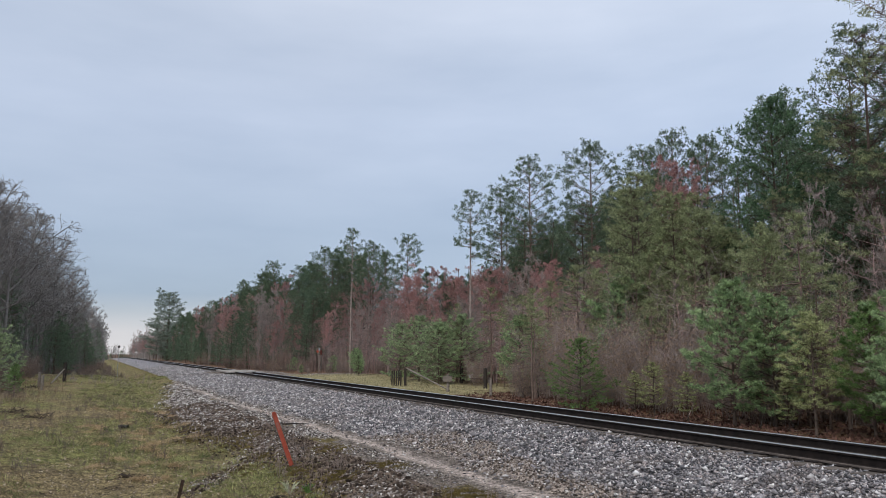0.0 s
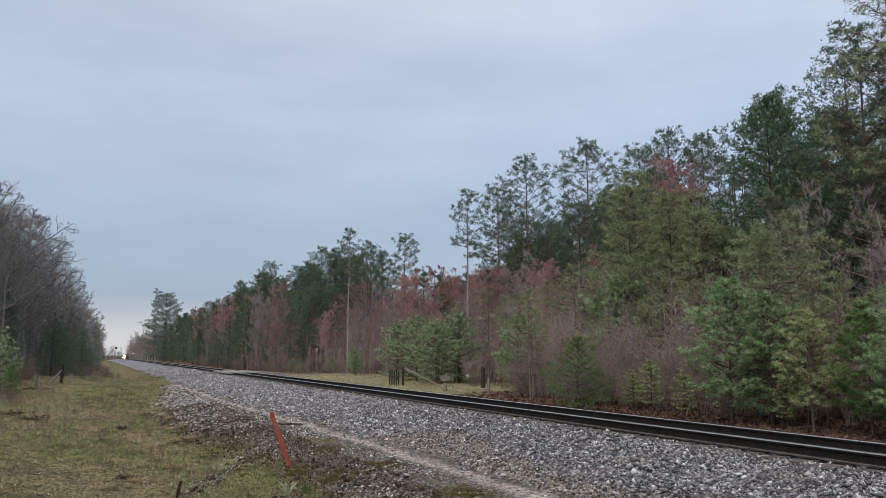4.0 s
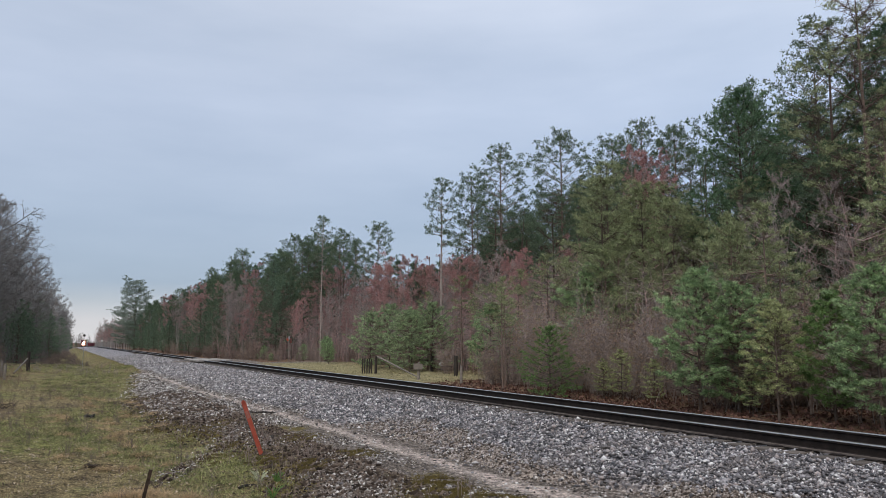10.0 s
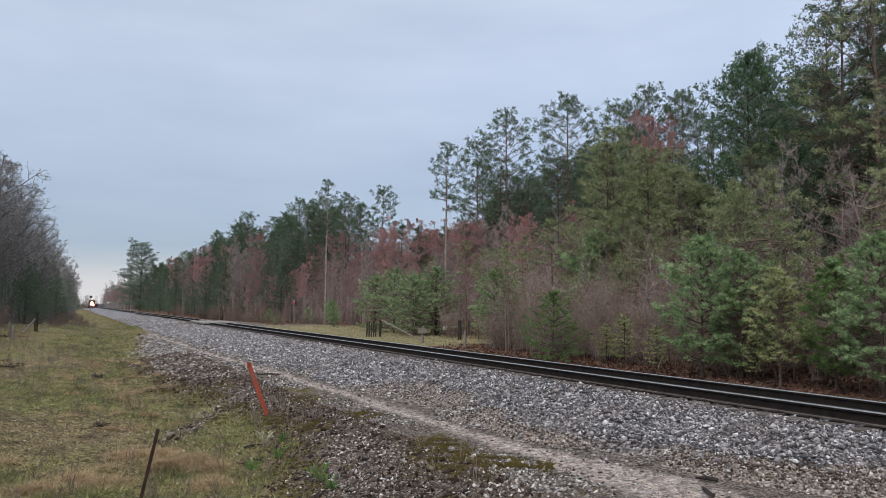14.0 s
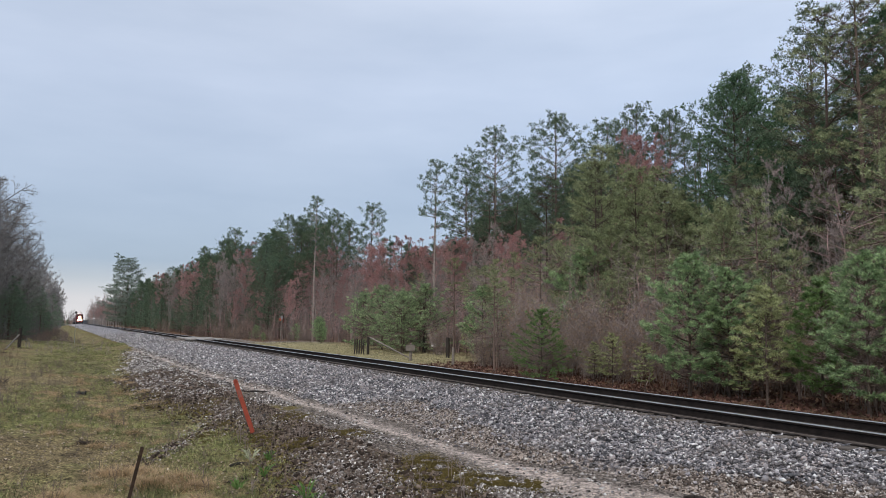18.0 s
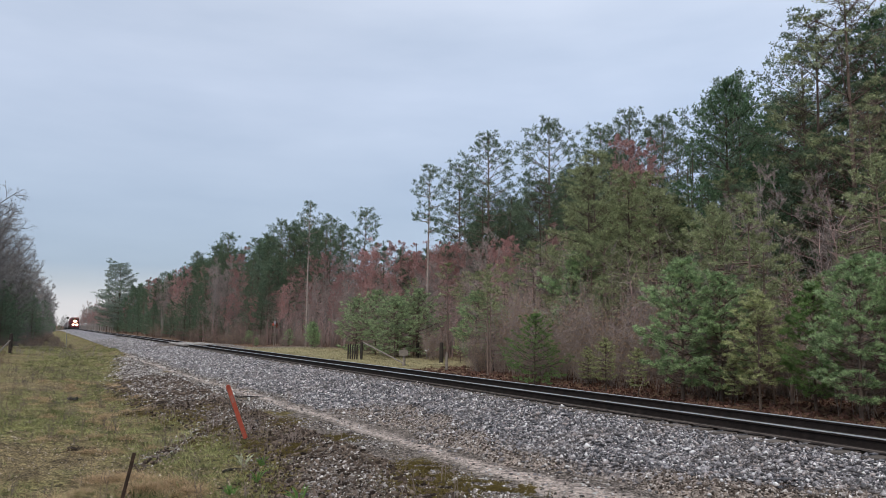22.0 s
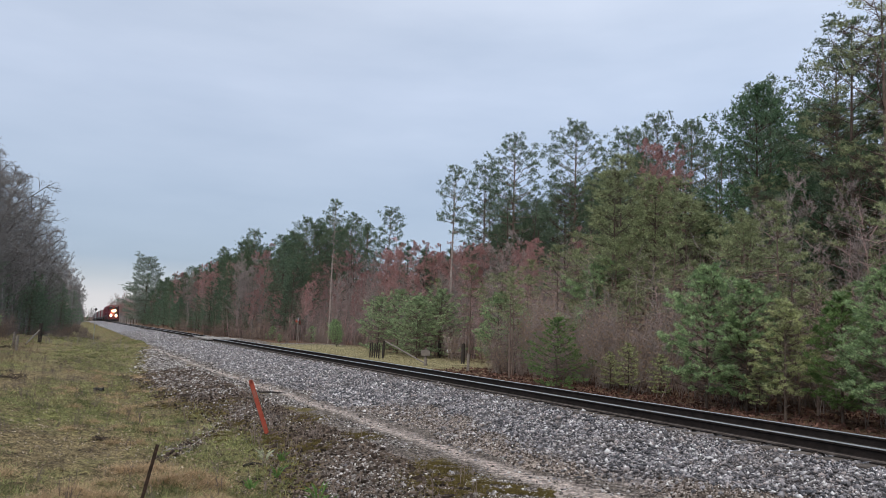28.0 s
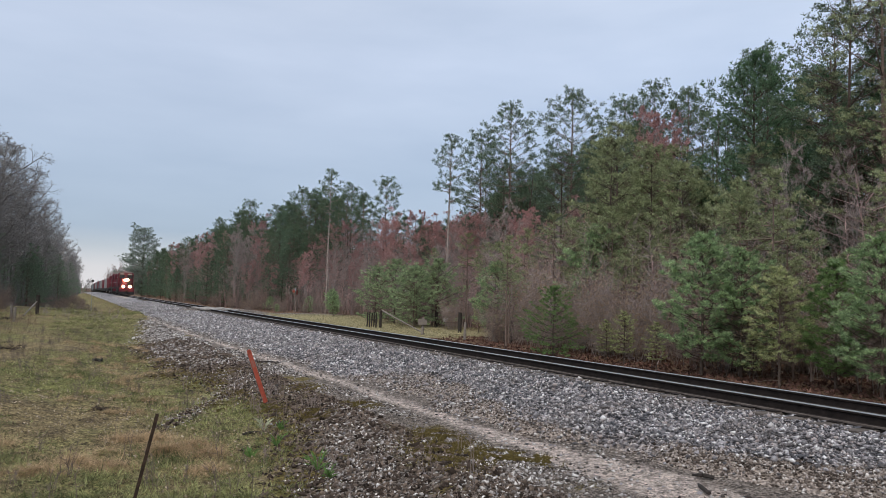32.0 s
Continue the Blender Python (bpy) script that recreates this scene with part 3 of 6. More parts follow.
def bed_z(x, y):
    z = np.interp(x, [5.4, 6.0, 9.2, 9.6, 12.4, 12.8, 15.3], [-0.74, -0.62, -0.27, -0.24, -0.24, -0.27, -0.75])
    z = z + 0.04 * np.sin(x * 3.1 + np.sin(y * 1.9)) * np.sin(y * 1.3 + x) * np.clip((9.4 - x), 0, 1)
    z = z + 0.012 * np.sin(x * 7 + y * 5) * np.sin(y * 9 - x * 4)
    z = z - 0.22 * np.clip((bed_toe(y) + 0.35 - x) / 0.5, 0, 1) * (y < 60)
    # a low berm of spilled dirt along the ballast's foot
    berm = np.exp(-((x - np.interp(y, [9, 10.7, 12.5, 15.4, 17], [6.4, 6.6, 7.05, 7.65, 7.8])) / 0.26) ** 2) * np.clip((y - 8.8) / 1.5, 0, 1) * np.clip((17.6 - y) / 2, 0, 1)
    z = z + 0.10 * berm * (1 + 0.35 * np.sin(y * 3.3) + 0.25 * np.sin(x * 9 + y * 5))
    return z + np.exp(-((y - 66) / 4.5) ** 4) * 0.3 * np.clip(9.3 - x, 0, 2) / 2


def build_bed():
    xs = np.concatenate([np.linspace(5.4, 9.3, 32), np.linspace(9.5, 12.6, 14), np.linspace(12.9, 15.3, 10)])
    ys = np.concatenate([[-120, -40, -12], np.arange(-5, 40, 0.25), strip(40.3, 900, 170)])
    gx, gy = np.meshgrid(xs, ys)
    z = bed_z(gx, gy)
    v = np.stack([gx + shift_x(gy), gy, z + shift_z(gy)], -1).reshape(-1, 3)
    w = len(xs)
    i = (np.arange(len(ys) - 1)[:, None] * w + np.arange(w - 1)[None]).ravel()
    t = np.concatenate([np.stack([i, i + 1, i + w + 1], 1), np.stack([i, i + w + 1, i + w], 1)])
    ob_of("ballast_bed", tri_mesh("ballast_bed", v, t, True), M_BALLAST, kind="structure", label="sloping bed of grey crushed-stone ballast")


build_bed()
RAIL = [(-0.075, -0.18), (-0.075, -0.165), (-0.012, -0.145), (-0.010, -0.05), (-0.036, -0.035), (-0.036, -0.006), (-0.03, 0.0),
        (0.03, 0.0), (0.036, -0.006), (0.036, -0.035), (0.010, -0.05), (0.012, -0.145), (0.075, -0.165), (0.075, -0.18)]
track = thing("railway_track", "single railway track of dark steel rails on wooden ties", "track", (0, 0, 0))
tagged(track, kind="structure")
for side, drop in ((-0.7525, 0.0), (0.7525, -0.035)):
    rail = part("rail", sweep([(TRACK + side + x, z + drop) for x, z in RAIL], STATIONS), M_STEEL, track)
    part("rail_head", sweep([(TRACK + side + x, z + drop) for x, z in ((-0.038, -0.011), (-0.038, -0.003), (-0.031, 0.003), (0.031, 0.003), (0.038, -0.003), (0.038, -0.011))], STATIONS),
         M_RAILTOP, rail, "worn bright running surface")
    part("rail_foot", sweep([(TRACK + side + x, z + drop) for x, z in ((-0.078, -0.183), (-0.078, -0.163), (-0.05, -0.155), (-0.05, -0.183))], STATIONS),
         M_FOOT, rail, "paler edge of the rail's foot")

for k in range(-20, 240):
    if k == -20:
        tie = part("tie", block((2.6, 0.23, 0.18), (0, 0, -0.29), 0.015), M_TIE, track)
        plate = part("tie_plate", block((0.36, 0.19, 0.02), (0, 0, -0.19), 0.004), M_STEEL, tie)
        plate.location.x = -0.7525
        continue
    yy = 0.52 * k
    t2 = ob_of("tie", tie.data, None, track)
    t2.matrix_local = pose(TRACK + random.uniform(-0.04, 0.04), yy, random.uniform(0, 0.008), 0, 0, random.uniform(-0.8, 0.8))
    if 0 < k < 90:
        p2 = ob_of("tie_plate", plate.data, None, t2)
        p2.location.x = -0.7525
tie.location = (TRACK, -10.4, 0)
# ---- trees ----


def curved(wood, start, d, length, r0, r1, bend, n=3, sides=4):
    """A limb of n pieces that bends upwards; returns its points."""
    pts = [np.asarray(start, float)]
    d = np.asarray(d, float)
    for k in range(n):
        pts.append(pts[-1] + d / np.linalg.norm(d) * length / n)
        d = d + np.array([0, 0, bend]) + wood.rng.normal(size=3) * 0.08
    rr = np.linspace(r0, r1, n + 1)
    wood.twigs(pts[:-1], pts[1:], rr[:-1], rr[1:], sides)
    return np.array(pts)


def along(pts, u):
    """Points at the shares u of a polyline."""
    k = np.clip(u, 0, 0.9999) * (len(pts) - 1)
    i = k.astype(int)
    return pts[i] + (pts[i + 1] - pts[i]) * (k - i)[:, None]


def trunk_of(wood, h, r, lean=0.015, n=7, sides=7, away=(0, 0)):
    rng = wood.rng
    z = np.linspace(-0.3, h, n + 1)
    off = np.cumsum(rng.normal(size=(n + 1, 2)) * lean * h / n, 0)
    off -= off[0]
    off += np.linspace(0, 1, n + 1)[:, None] ** 1.3 * np.asarray(away, float)
    pts = np.column_stack([off, z])
    rr = r * (1 - 0.9 * np.clip(z / h, 0, 1) ** 1.2)
    rr[0] *= 1.25
    wood.twigs(pts[:-1], pts[1:], rr[:-1], rr[1:], sides)
    return pts


def unit(a):
    return a / (np.linalg.norm(a, axis=-1, keepdims=True) + 1e-9)


DOME = ((0, 0.55), (0.12, 0.8), (0.4, 1.0), (0.75, 0.8), (1, 0.3))
CONE = ((0, 0.7), (0.15, 1.0), (0.55, 0.72), (1, 0.1))
SOFT = ((0, 0.6), (0.2, 0.95), (0.45, 1.0), (0.75, 0.68), (1, 0.16))
OPEN = ((0, 0.95), (0.3, 1.0), (0.6, 0.8), (0.85, 0.5), (1, 0.2))
TIERS = ((0, 0.8), (0.2, 1.0), (0.42, 0.85), (0.54, 0.5), (0.68, 0.56), (0.86, 0.6), (0.95, 0.48), (1, 0.34))


def pine(seed, h, clear, spread, whorls, arms, shoots, clump, blades, size, width, profile, rise=(0.0, 0.9), start=0.3, flat=0.5, loose=0.1,
         dead=6, gaps=0.12, twiggy=0, lean=0.015, long_shoots=0.42, tip=0.1):
    """Trunk and crown meshes of a pine: whorls of boughs, each a flat fan of side shoots that end in needle tufts; clear, the share of bare trunk."""
    bark, leaf = Wood(seed), Wood(seed + 500)
    rng = bark.rng
    tp = trunk_of(bark, h, 0.0075 * h + 0.02, lean)
    cs, outs = [], []
    for k in range(whorls):
        u = min(1.0, max(0.0, (k + rng.uniform(-0.25, 0.25)) / (whorls - 1)))
        z = h * (clear + (0.965 - clear) * u)
        turn = rng.uniform(0, 6.28)
        vigour = rng.uniform(0.82, 1.12)
        for j in range(arms):
            if rng.uniform() < gaps:
                continue
            base = along(tp, np.array([(z + rng.normal() * 0.012 * h + 0.3) / (h + 0.3)]))[0]
            a = turn + j * 6.283 / arms + rng.normal() * 0.22
            ln = spread * float(np.interp(u, [q[0] for q in profile], [q[1] for q in profile])) * vigour * rng.uniform(0.62, 1.18)
            slope = rise[0] + (rise[1] - rise[0]) * u ** 1.4 + rng.normal() * 0.09
            pts = curved(bark, base, (math.cos(a), math.sin(a), slope), ln, 0.0022 * h * (1.25 - u) + 0.006, 0.006, 0.12, 4)
            n = max(2, int(shoots * ln / spread + 0.5)) + 1
            uu = np.linspace(start * (1 - 0.6 * u * u), 1.0, n) - rng.uniform(0, 0.06, n)
            b0 = along(pts, uu)
            side = np.where(np.arange(n) % 2, 1, -1) * rng.uniform(0.45, 1.0, n)
            side[-1] = 0
            bd = np.stack([np.cos(a + side), np.sin(a + side), slope * 0.45 + 0.16 + rng.normal(size=n) * 0.14], 1)
            bl = (ln * (0.10 + long_shoots * (1 - uu)) + 0.9 * size) * rng.uniform(0.7, 1.3, n)
            b1 = b0 + bd * bl[:, None]
            bark.hairs(b0, b1, 0.022)
            if twiggy:
                q0 = along(pts, rng.uniform(0.1, 0.95, twiggy))
                q1 = q0 + rng.normal(size=(twiggy, 3)) * [0.34, 0.34, 0.16] + [0, 0, -0.03]
                bark.hairs(q0, q1, 0.02)
                q2 = q0 + (q1 - q0) * 0.6
                bark.hairs(q2, q2 + rng.normal(size=(twiggy, 3)) * 0.16, 0.014)
            f = rng.uniform(tip, 1.08, (n, clump, 1)) ** 0.7
            c = (b0[:, None] + (b1 - b0)[:, None] * f).reshape(-1, 3) + rng.normal(size=(n * clump, 3)) * [loose, loose, loose * flat]
            cs.append(c)
            outs.append(np.repeat(bd, clump, 0) * 0.9)
    top = np.linspace(0.9, 1.0, 4)
    cs.append(np.repeat(along(tp, top), clump, 0) + rng.normal(size=(4 * clump, 3)) * loose * 0.7)
    outs.append(np.repeat([[0, 0, 0.9]], 4 * clump, 0))
    for k in range(dead):
        z = h * rng.uniform(0.25 * clear, clear + 0.02)
        a = rng.uniform(0, 6.28)
        base = along(tp, np.array([(z + 0.3) / (h + 0.3)]))[0]
        tw = curved(bark, base, (math.cos(a), math.sin(a), rng.uniform(-0.2, 0.3)), spread * rng.uniform(0.25, 0.75), 0.022, 0.005, 0.0, 3, 3)
        t0 = along(tw, rng.uniform(0.3, 1.0, 6))
        bark.hairs(t0, t0 + rng.normal(size=(6, 3)) * 0.3 * [1, 1, 0.5], 0.014)
    leaf.tufts(np.concatenate(cs), blades, size, width, 0.5, np.concatenate(outs))
    return bark.mesh("trunk", True), leaf.mesh("crown")


def side_branches(rng, lines, n, low, angle, up, share):
    """n side branches on each of the three-point branches given."""
    u = rng.uniform(low, 1.0, (len(lines), n, 1))
    a, b, c = (lines[:, None, k] for k in range(3))
    p = np.where(u < 0.5, a + (b - a) * u * 2, b + (c - b) * (u * 2 - 1))
    d = unit(c - a)
    r = unit(np.cross(np.broadcast_to(d, p.shape), rng.normal(size=p.shape)))
    turn = angle * rng.uniform(0.65, 1.3, u.shape)
    way = unit(d * np.cos(turn) + r * np.sin(turn) + [0, 0, up])
    ln = np.linalg.norm(c - a, axis=-1, keepdims=True) * share * (1.2 - 0.6 * u) * rng.uniform(0.65, 1.25, u.shape)
    mid = p + way * ln / 2
    end = mid + unit(way + [0, 0, up * 0.7] + rng.normal(size=p.shape) * 0.16) * ln / 2
    return np.stack([p, mid, end], 2).reshape(-1, 3, 3)


def bare(seed, h, spread, limbs, up, buds=0, stems=1, r=0.011, counts=(7, 6, 4), fat=1.0, low=0.25, fork=0.75, lift=0.15):
    """Trunk, twig and bud meshes of a leafless tree that forks four times over; buds: reddish buds at the twigs' ends."""
    bark, fine, bud = Wood(seed), Wood(seed + 500), Wood(seed + 900)
    rng = bark.rng
    first = []
    for s in range(stems):
        tp = trunk_of(bark, h * rng.uniform(0.82, 1.0), r * h / stems ** 0.5, 0.035, away=rng.normal(size=2) * 0.09 * h if stems > 1 else (0, 0))
        for k in range(limbs // stems):
            u = low + (0.98 - low) * ((k + rng.uniform(0, 1)) / (limbs // stems)) ** 0.9
            a = k * 2.4 + rng.normal() * 0.5
            p = along(tp, np.array([u]))[0]
            ln = spread * (1.2 - 0.75 * u) * rng.uniform(0.6, 1.15)
            d = unit(np.array([math.cos(a), math.sin(a), up * (0.55 + 0.7 * u) + rng.normal() * 0.15]))
            mid = p + d * ln / 2
            first.append([p, mid, mid + unit(d + [0, 0, 0.3] + rng.normal(size=3) * 0.12) * ln / 2])
    l1 = np.array(first)
    l2 = side_branches(rng, l1, counts[0], 0.25, fork, lift, 0.5)
    l3 = side_branches(rng, l2, counts[1], 0.2, fork, lift, 0.5)
    l4 = side_branches(rng, l3, counts[2], 0.15, 0.9 * fork, lift, 0.55)
    thick = r * h * 0.34 / stems ** 0.5
    for lines, r0, r1, r2 in ((l1, thick, 0.7 * thick, 0.4 * thick), (l2, 0.42 * thick, 0.32 * thick, 0.2 * thick)):
        bark.twigs(lines[:, 0], lines[:, 1], r0, r1, 4)
        bark.twigs(lines[:, 1], lines[:, 2], r1, r2, 4)
    fine.twigs(l3[:, 0], l3[:, 2], 0.011 * fat, 0.006 * fat, 3)
    fine.hairs(l4[:, 0], l4[:, 2], 0.017 * fat)
    tips = l4[:, 1] + rng.normal(size=l4[:, 1].shape) * 0.02
    fine.hairs(tips, tips + (l4[:, 2] - l4[:, 0]) * 0.5 + rng.normal(size=tips.shape) * 0.09, 0.013 * fat)
    if buds:
        e = np.concatenate([l4[:, 2], l4[:, 1]])
        bud.tufts(e[e[:, 2] > 0.4 * h], buds, 0.10, 0.05 * fat, 0.2)
    return bark.mesh("trunk", True), fine.mesh("crown"), bud.mesh("blossom") if buds else None


def bush(seed, h, spread, stems, twigs, leaves, leaf_size=0.05):
    wood, leaf = Wood(seed), Wood(seed + 500)
    rng = wood.rng
    ends = []
    for k in range(stems):
        a = rng.uniform(0, 6.28)
        p = np.array([math.cos(a), math.sin(a), 0]) * rng.uniform(0, spread * 0.5)
        p[2] = -0.1
        pts = curved(wood, p, (rng.normal() * 0.3, rng.normal() * 0.3, 1), h * rng.uniform(0.5, 1.05), 0.016, 0.006, 0.0, 4, 3)
        t0 = along(pts, rng.uniform(0.2, 1.0, twigs))
        d = rng.normal(size=(twigs, 3)) + [0, 0, 0.6]
        t1 = t0 + d / np.linalg.norm(d, axis=1, keepdims=True) * rng.uniform(0.2, 0.7, (twigs, 1)) * h * 0.3
        wood.hairs(t0, t1, 0.016)
        s0 = t0 + (t1 - t0) * rng.uniform(0.3, 0.9, (twigs, 1))
        wood.hairs(s0, s0 + rng.normal(size=s0.shape) * 0.13 * h * 0.4, 0.011)
        ends.append(t1)
    if leaves:
        leaf.tufts(np.concatenate(ends), leaves, leaf_size, leaf_size * 0.7, -0.2)
    return wood.mesh("brush"), leaf.mesh("dry_foliage") if leaves else None


KINDS = {}


def kind_of(key, name, label, category, group, parts):
    tall = max(v.co.z for _, me, _ in parts for v in me.vertices)
    KINDS[key] = (name, label, category, group, tall, parts)


def grow(key, x, y, h, turn=None):
    """A tree of that kind, h metres high, standing at x, y."""
    name, label, category, group, height, parts = KINDS[key]
    s = h / height
    ob = thing(name, label, category, (0, 0, 0), 0, group)
    ob.matrix_world = pose(x, y, float(ground_z(x, y)), 0, 0, random.uniform(0, 360) if turn is None else turn) @ Matrix.Scale(s, 4)
    for pname, me, material in parts:
        ob_of(pname, me, material, ob)
    return ob


def pine_kind(key, name, label, group, h, material, bark, **kw):
    t, c = pine(h=h, **kw)
    kind_of(key, name, label, "tree", group, [("trunk", t, bark), ("crown", c, material)])


for i in range(4):
    pine_kind("red%d" % i, "red_pine", "tall red pine with a bare trunk and tufted dark green crown", "tall pines", 20.0, M_NEEDLE, M_PALEBARK if i == 0 else M_REDBARK,
              seed=10 + i, clear=(0.66, 0.44, 0.40, 0.47)[i], spread=(2.3, 3.1, 3.4, 3.0)[i], whorls=(9, 16, 17, 15)[i], arms=5, shoots=(4, 5, 5, 5)[i], clump=18, blades=6, size=0.16, width=0.036,
              profile=DOME, rise=(-0.05, 1.0), start=0.4, flat=0.8, loose=0.14, dead=16, gaps=(0.3, 0.08, 0.08, 0.1)[i], tip=0.74)
for i in range(3):
    pine_kind("white%d" % i, "white_pine", "bushy white pine with layered blue-green boughs", "white pines", 14.0, M_NEEDLE_BLUE, M_BARK,
              seed=30 + i, clear=(0.16, 0.22, 0.1)[i], spread=(3.3, 3.0, 3.6)[i], whorls=(14, 13, 15)[i], arms=5, shoots=7, clump=13, blades=5, size=0.17, width=0.042,
              profile=CONE, rise=(0.0, 0.9), start=0.25, flat=0.4, loose=0.14)
for i in range(2):
    pine_kind("olive%d" % i, "olive_pine", "slender pine with thin olive-green needles", "olive pines", 12.0, M_NEEDLE_OLIVE, M_BARK,
              seed=40 + i, clear=0.28, spread=2.9, whorls=11, arms=5, shoots=8, clump=13, blades=10, size=0.15, width=0.024,
              profile=OPEN, rise=(0.02, 0.8), start=0.5, flat=0.4, loose=0.12, dead=30, twiggy=16, tip=0.45)
for i in range(2):
    pine_kind("gaunt%d" % i, "gaunt_pine", "old pine with long bare lower branches and thin %s crown" % ("olive", "green")[i], "olive pines", 14.0, (M_NEEDLE_OLIVE, M_NEEDLE)[i], (M_REDBARK, M_BARK)[i],
              seed=90 + i, clear=0.24, spread=3.1, whorls=(14, 13)[i], arms=4, shoots=4, clump=24, blades=9, size=0.12, width=0.018,
              profile=DOME, rise=(0.2, 1.0), start=0.7, flat=0.35, loose=0.13, dead=50, gaps=0.25, twiggy=50, long_shoots=0.6, tip=0.55)
pine_kind("dense", "dark_pine", "dense dark green pine standing among paler trees", "dark pines", 14.0, M_NEEDLE_DARK, M_BARK,
          seed=47, clear=0.2, spread=3.3, whorls=17, arms=6, shoots=8, clump=13, blades=8, size=0.15, width=0.03, profile=SOFT, rise=(0.05, 1.0), start=0.3, flat=0.6, loose=0.15)
pine_kind("layered", "white_pine", "broad old white pine with layered boughs", "white pines", 20.0, M_NEEDLE_SILVER, M_BARK,
          seed=46, clear=0.1, spread=7.6, whorls=17, arms=6, shoots=12, clump=13, blades=6, size=0.32, width=0.085, profile=TIERS, rise=(-0.05, 0.5), start=0.3, flat=0.25, loose=0.3, gaps=0.2)
for i, (m, tag) in enumerate(((M_NEEDLE_YOUNG, "soft green"), (M_NEEDLE_SAGE, "spreading sage green"), (M_NEEDLE_TAN, "yellow-green"), (M_NEEDLE_LIME, "bright green"), (M_NEEDLE_LIME, "low dark green"))):
    pine_kind("young%d" % i, "young_pine", "young %s pine at the forest edge" % tag, "young pines", 4.5, m, M_BARK,
              seed=50 + i, clear=(0.12, 0.08, 0.24, 0.14, 0.03)[i], spread=(1.45, 2.15, 1.25, 1.2, 2.5)[i], whorls=(13, 12, 10, 13, 11)[i], arms=(6, 6, 5, 6, 6)[i], shoots=7,
              clump=(12, 12, 11, 12, 13)[i], blades=(13, 13, 10, 12, 13)[i], size=0.105, width=0.013, profile=SOFT if i != 4 else CONE, rise=(0.05, 0.95), start=0.28, flat=0.5, loose=0.055, tip=0.5, gaps=(0.12, 0.12, 0.25, 0.1, 0.04)[i], twiggy=(3, 3, 6, 2, 2)[i])
for i in range(3):
    t, f, b = bare(60 + i, 15.0, 5.2, (26, 24, 28)[i], 0.8, counts=(7, 6, 4), low=0.34, fork=0.95, lift=0.06)
    kind_of("bare%d" % i, "bare_tree", "leafless grey-brown deciduous tree", "tree", "bare trees", [("trunk", t, M_DARKBARK), ("crown", f, M_DARKTWIG)])
for i in range(3):
    t, f, b = bare(70 + i, 13.0, 3.0, 36, 2.3, 1, (3, 5, 4)[i], 0.008, (6, 5, 4), 1.25)
    if i == 1:
        kind_of("maple1", "bare_maple", "leafless many-stemmed maple with grey-brown twigs", "tree", "red maples", [("trunk", t, M_GREYBARK), ("crown", f, M_BROWNTWIG)])
        continue
    kind_of("maple%d" % i, "red_maple", "leafless maple with reddish budding twigs", "tree", "red maples",
            [("trunk", t, M_GREYBARK), ("crown", f, M_REDTWIG), ("blossom", b, M_BUD)])
# plainer trees of the same kinds for the far end of the line
for i in range(2):
    pine_kind("redfar%d" % i, "red_pine", "distant red pine with a dark green crown", "tall pines", 20.0, M_NEEDLE, M_REDBARK,
              seed=110 + i, clear=0.4, spread=3.0, whorls=11, arms=5, shoots=4, clump=6, blades=5, size=0.34, width=0.12, profile=DOME, rise=(0, 1.1), start=0.4, flat=0.7, loose=0.22, dead=2)
    pine_kind("whitefar%d" % i, "white_pine", "distant bushy white pine", "white pines", 14.0, M_NEEDLE_BLUE, M_BARK,
              seed=130 + i, clear=0.12, spread=3.4, whorls=11, arms=5, shoots=5, clump=5, blades=5, size=0.34, width=0.12, profile=CONE, start=0.25, flat=0.4, loose=0.2, dead=0)
    t, f, b = bare(160 + i, 15.0, 4.4, 18, 1.1, counts=(5, 5, 3), fat=2.2)
    kind_of("barefar%d" % i, "bare_tree", "distant leafless grey-brown tree", "tree", "bare trees", [("trunk", t, M_DARKBARK), ("crown", f, M_DARKTWIG)])
    t, f, b = bare(170 + i, 13.0, 3.0, 18, 2.0, 1, 3, 0.007, (5, 5, 3), 2.2)
    kind_of("maplefar%d" % i, "red_maple", "distant leafless maple with reddish twigs", "tree", "red maples",
            [("trunk", t, M_GREYBARK), ("crown", f, M_REDTWIG), ("blossom", b, M_BUD)] if i else [("trunk", t, M_GREYBARK), ("crown", f, M_BROWNTWIG)])
for i in range(3):
    q, f = bush(80 + i, 2.6, 1.8, 18, 40, (0, 2, 1)[i])
    kind_of("bush%d" % i, "thicket_bush", "tangle of bare brown underbrush", "bush", "underbrush", [("brush", q, M_TWIG)] + ([("dry_foliage", f, M_DRYLEAF)] if f else []))

for i in range(2):
    q, f = bush(86 + i, 4.6, 2.2, 20, 60, 5, 0.06)
    kind_of("scrub%d" % i, "scrub_oak", "tall twiggy scrub holding dry tan leaves", "bush", "underbrush", [("brush", q, M_BROWNTWIG), ("dry_foliage", f, M_DRYLEAF)])

random.seed(4)
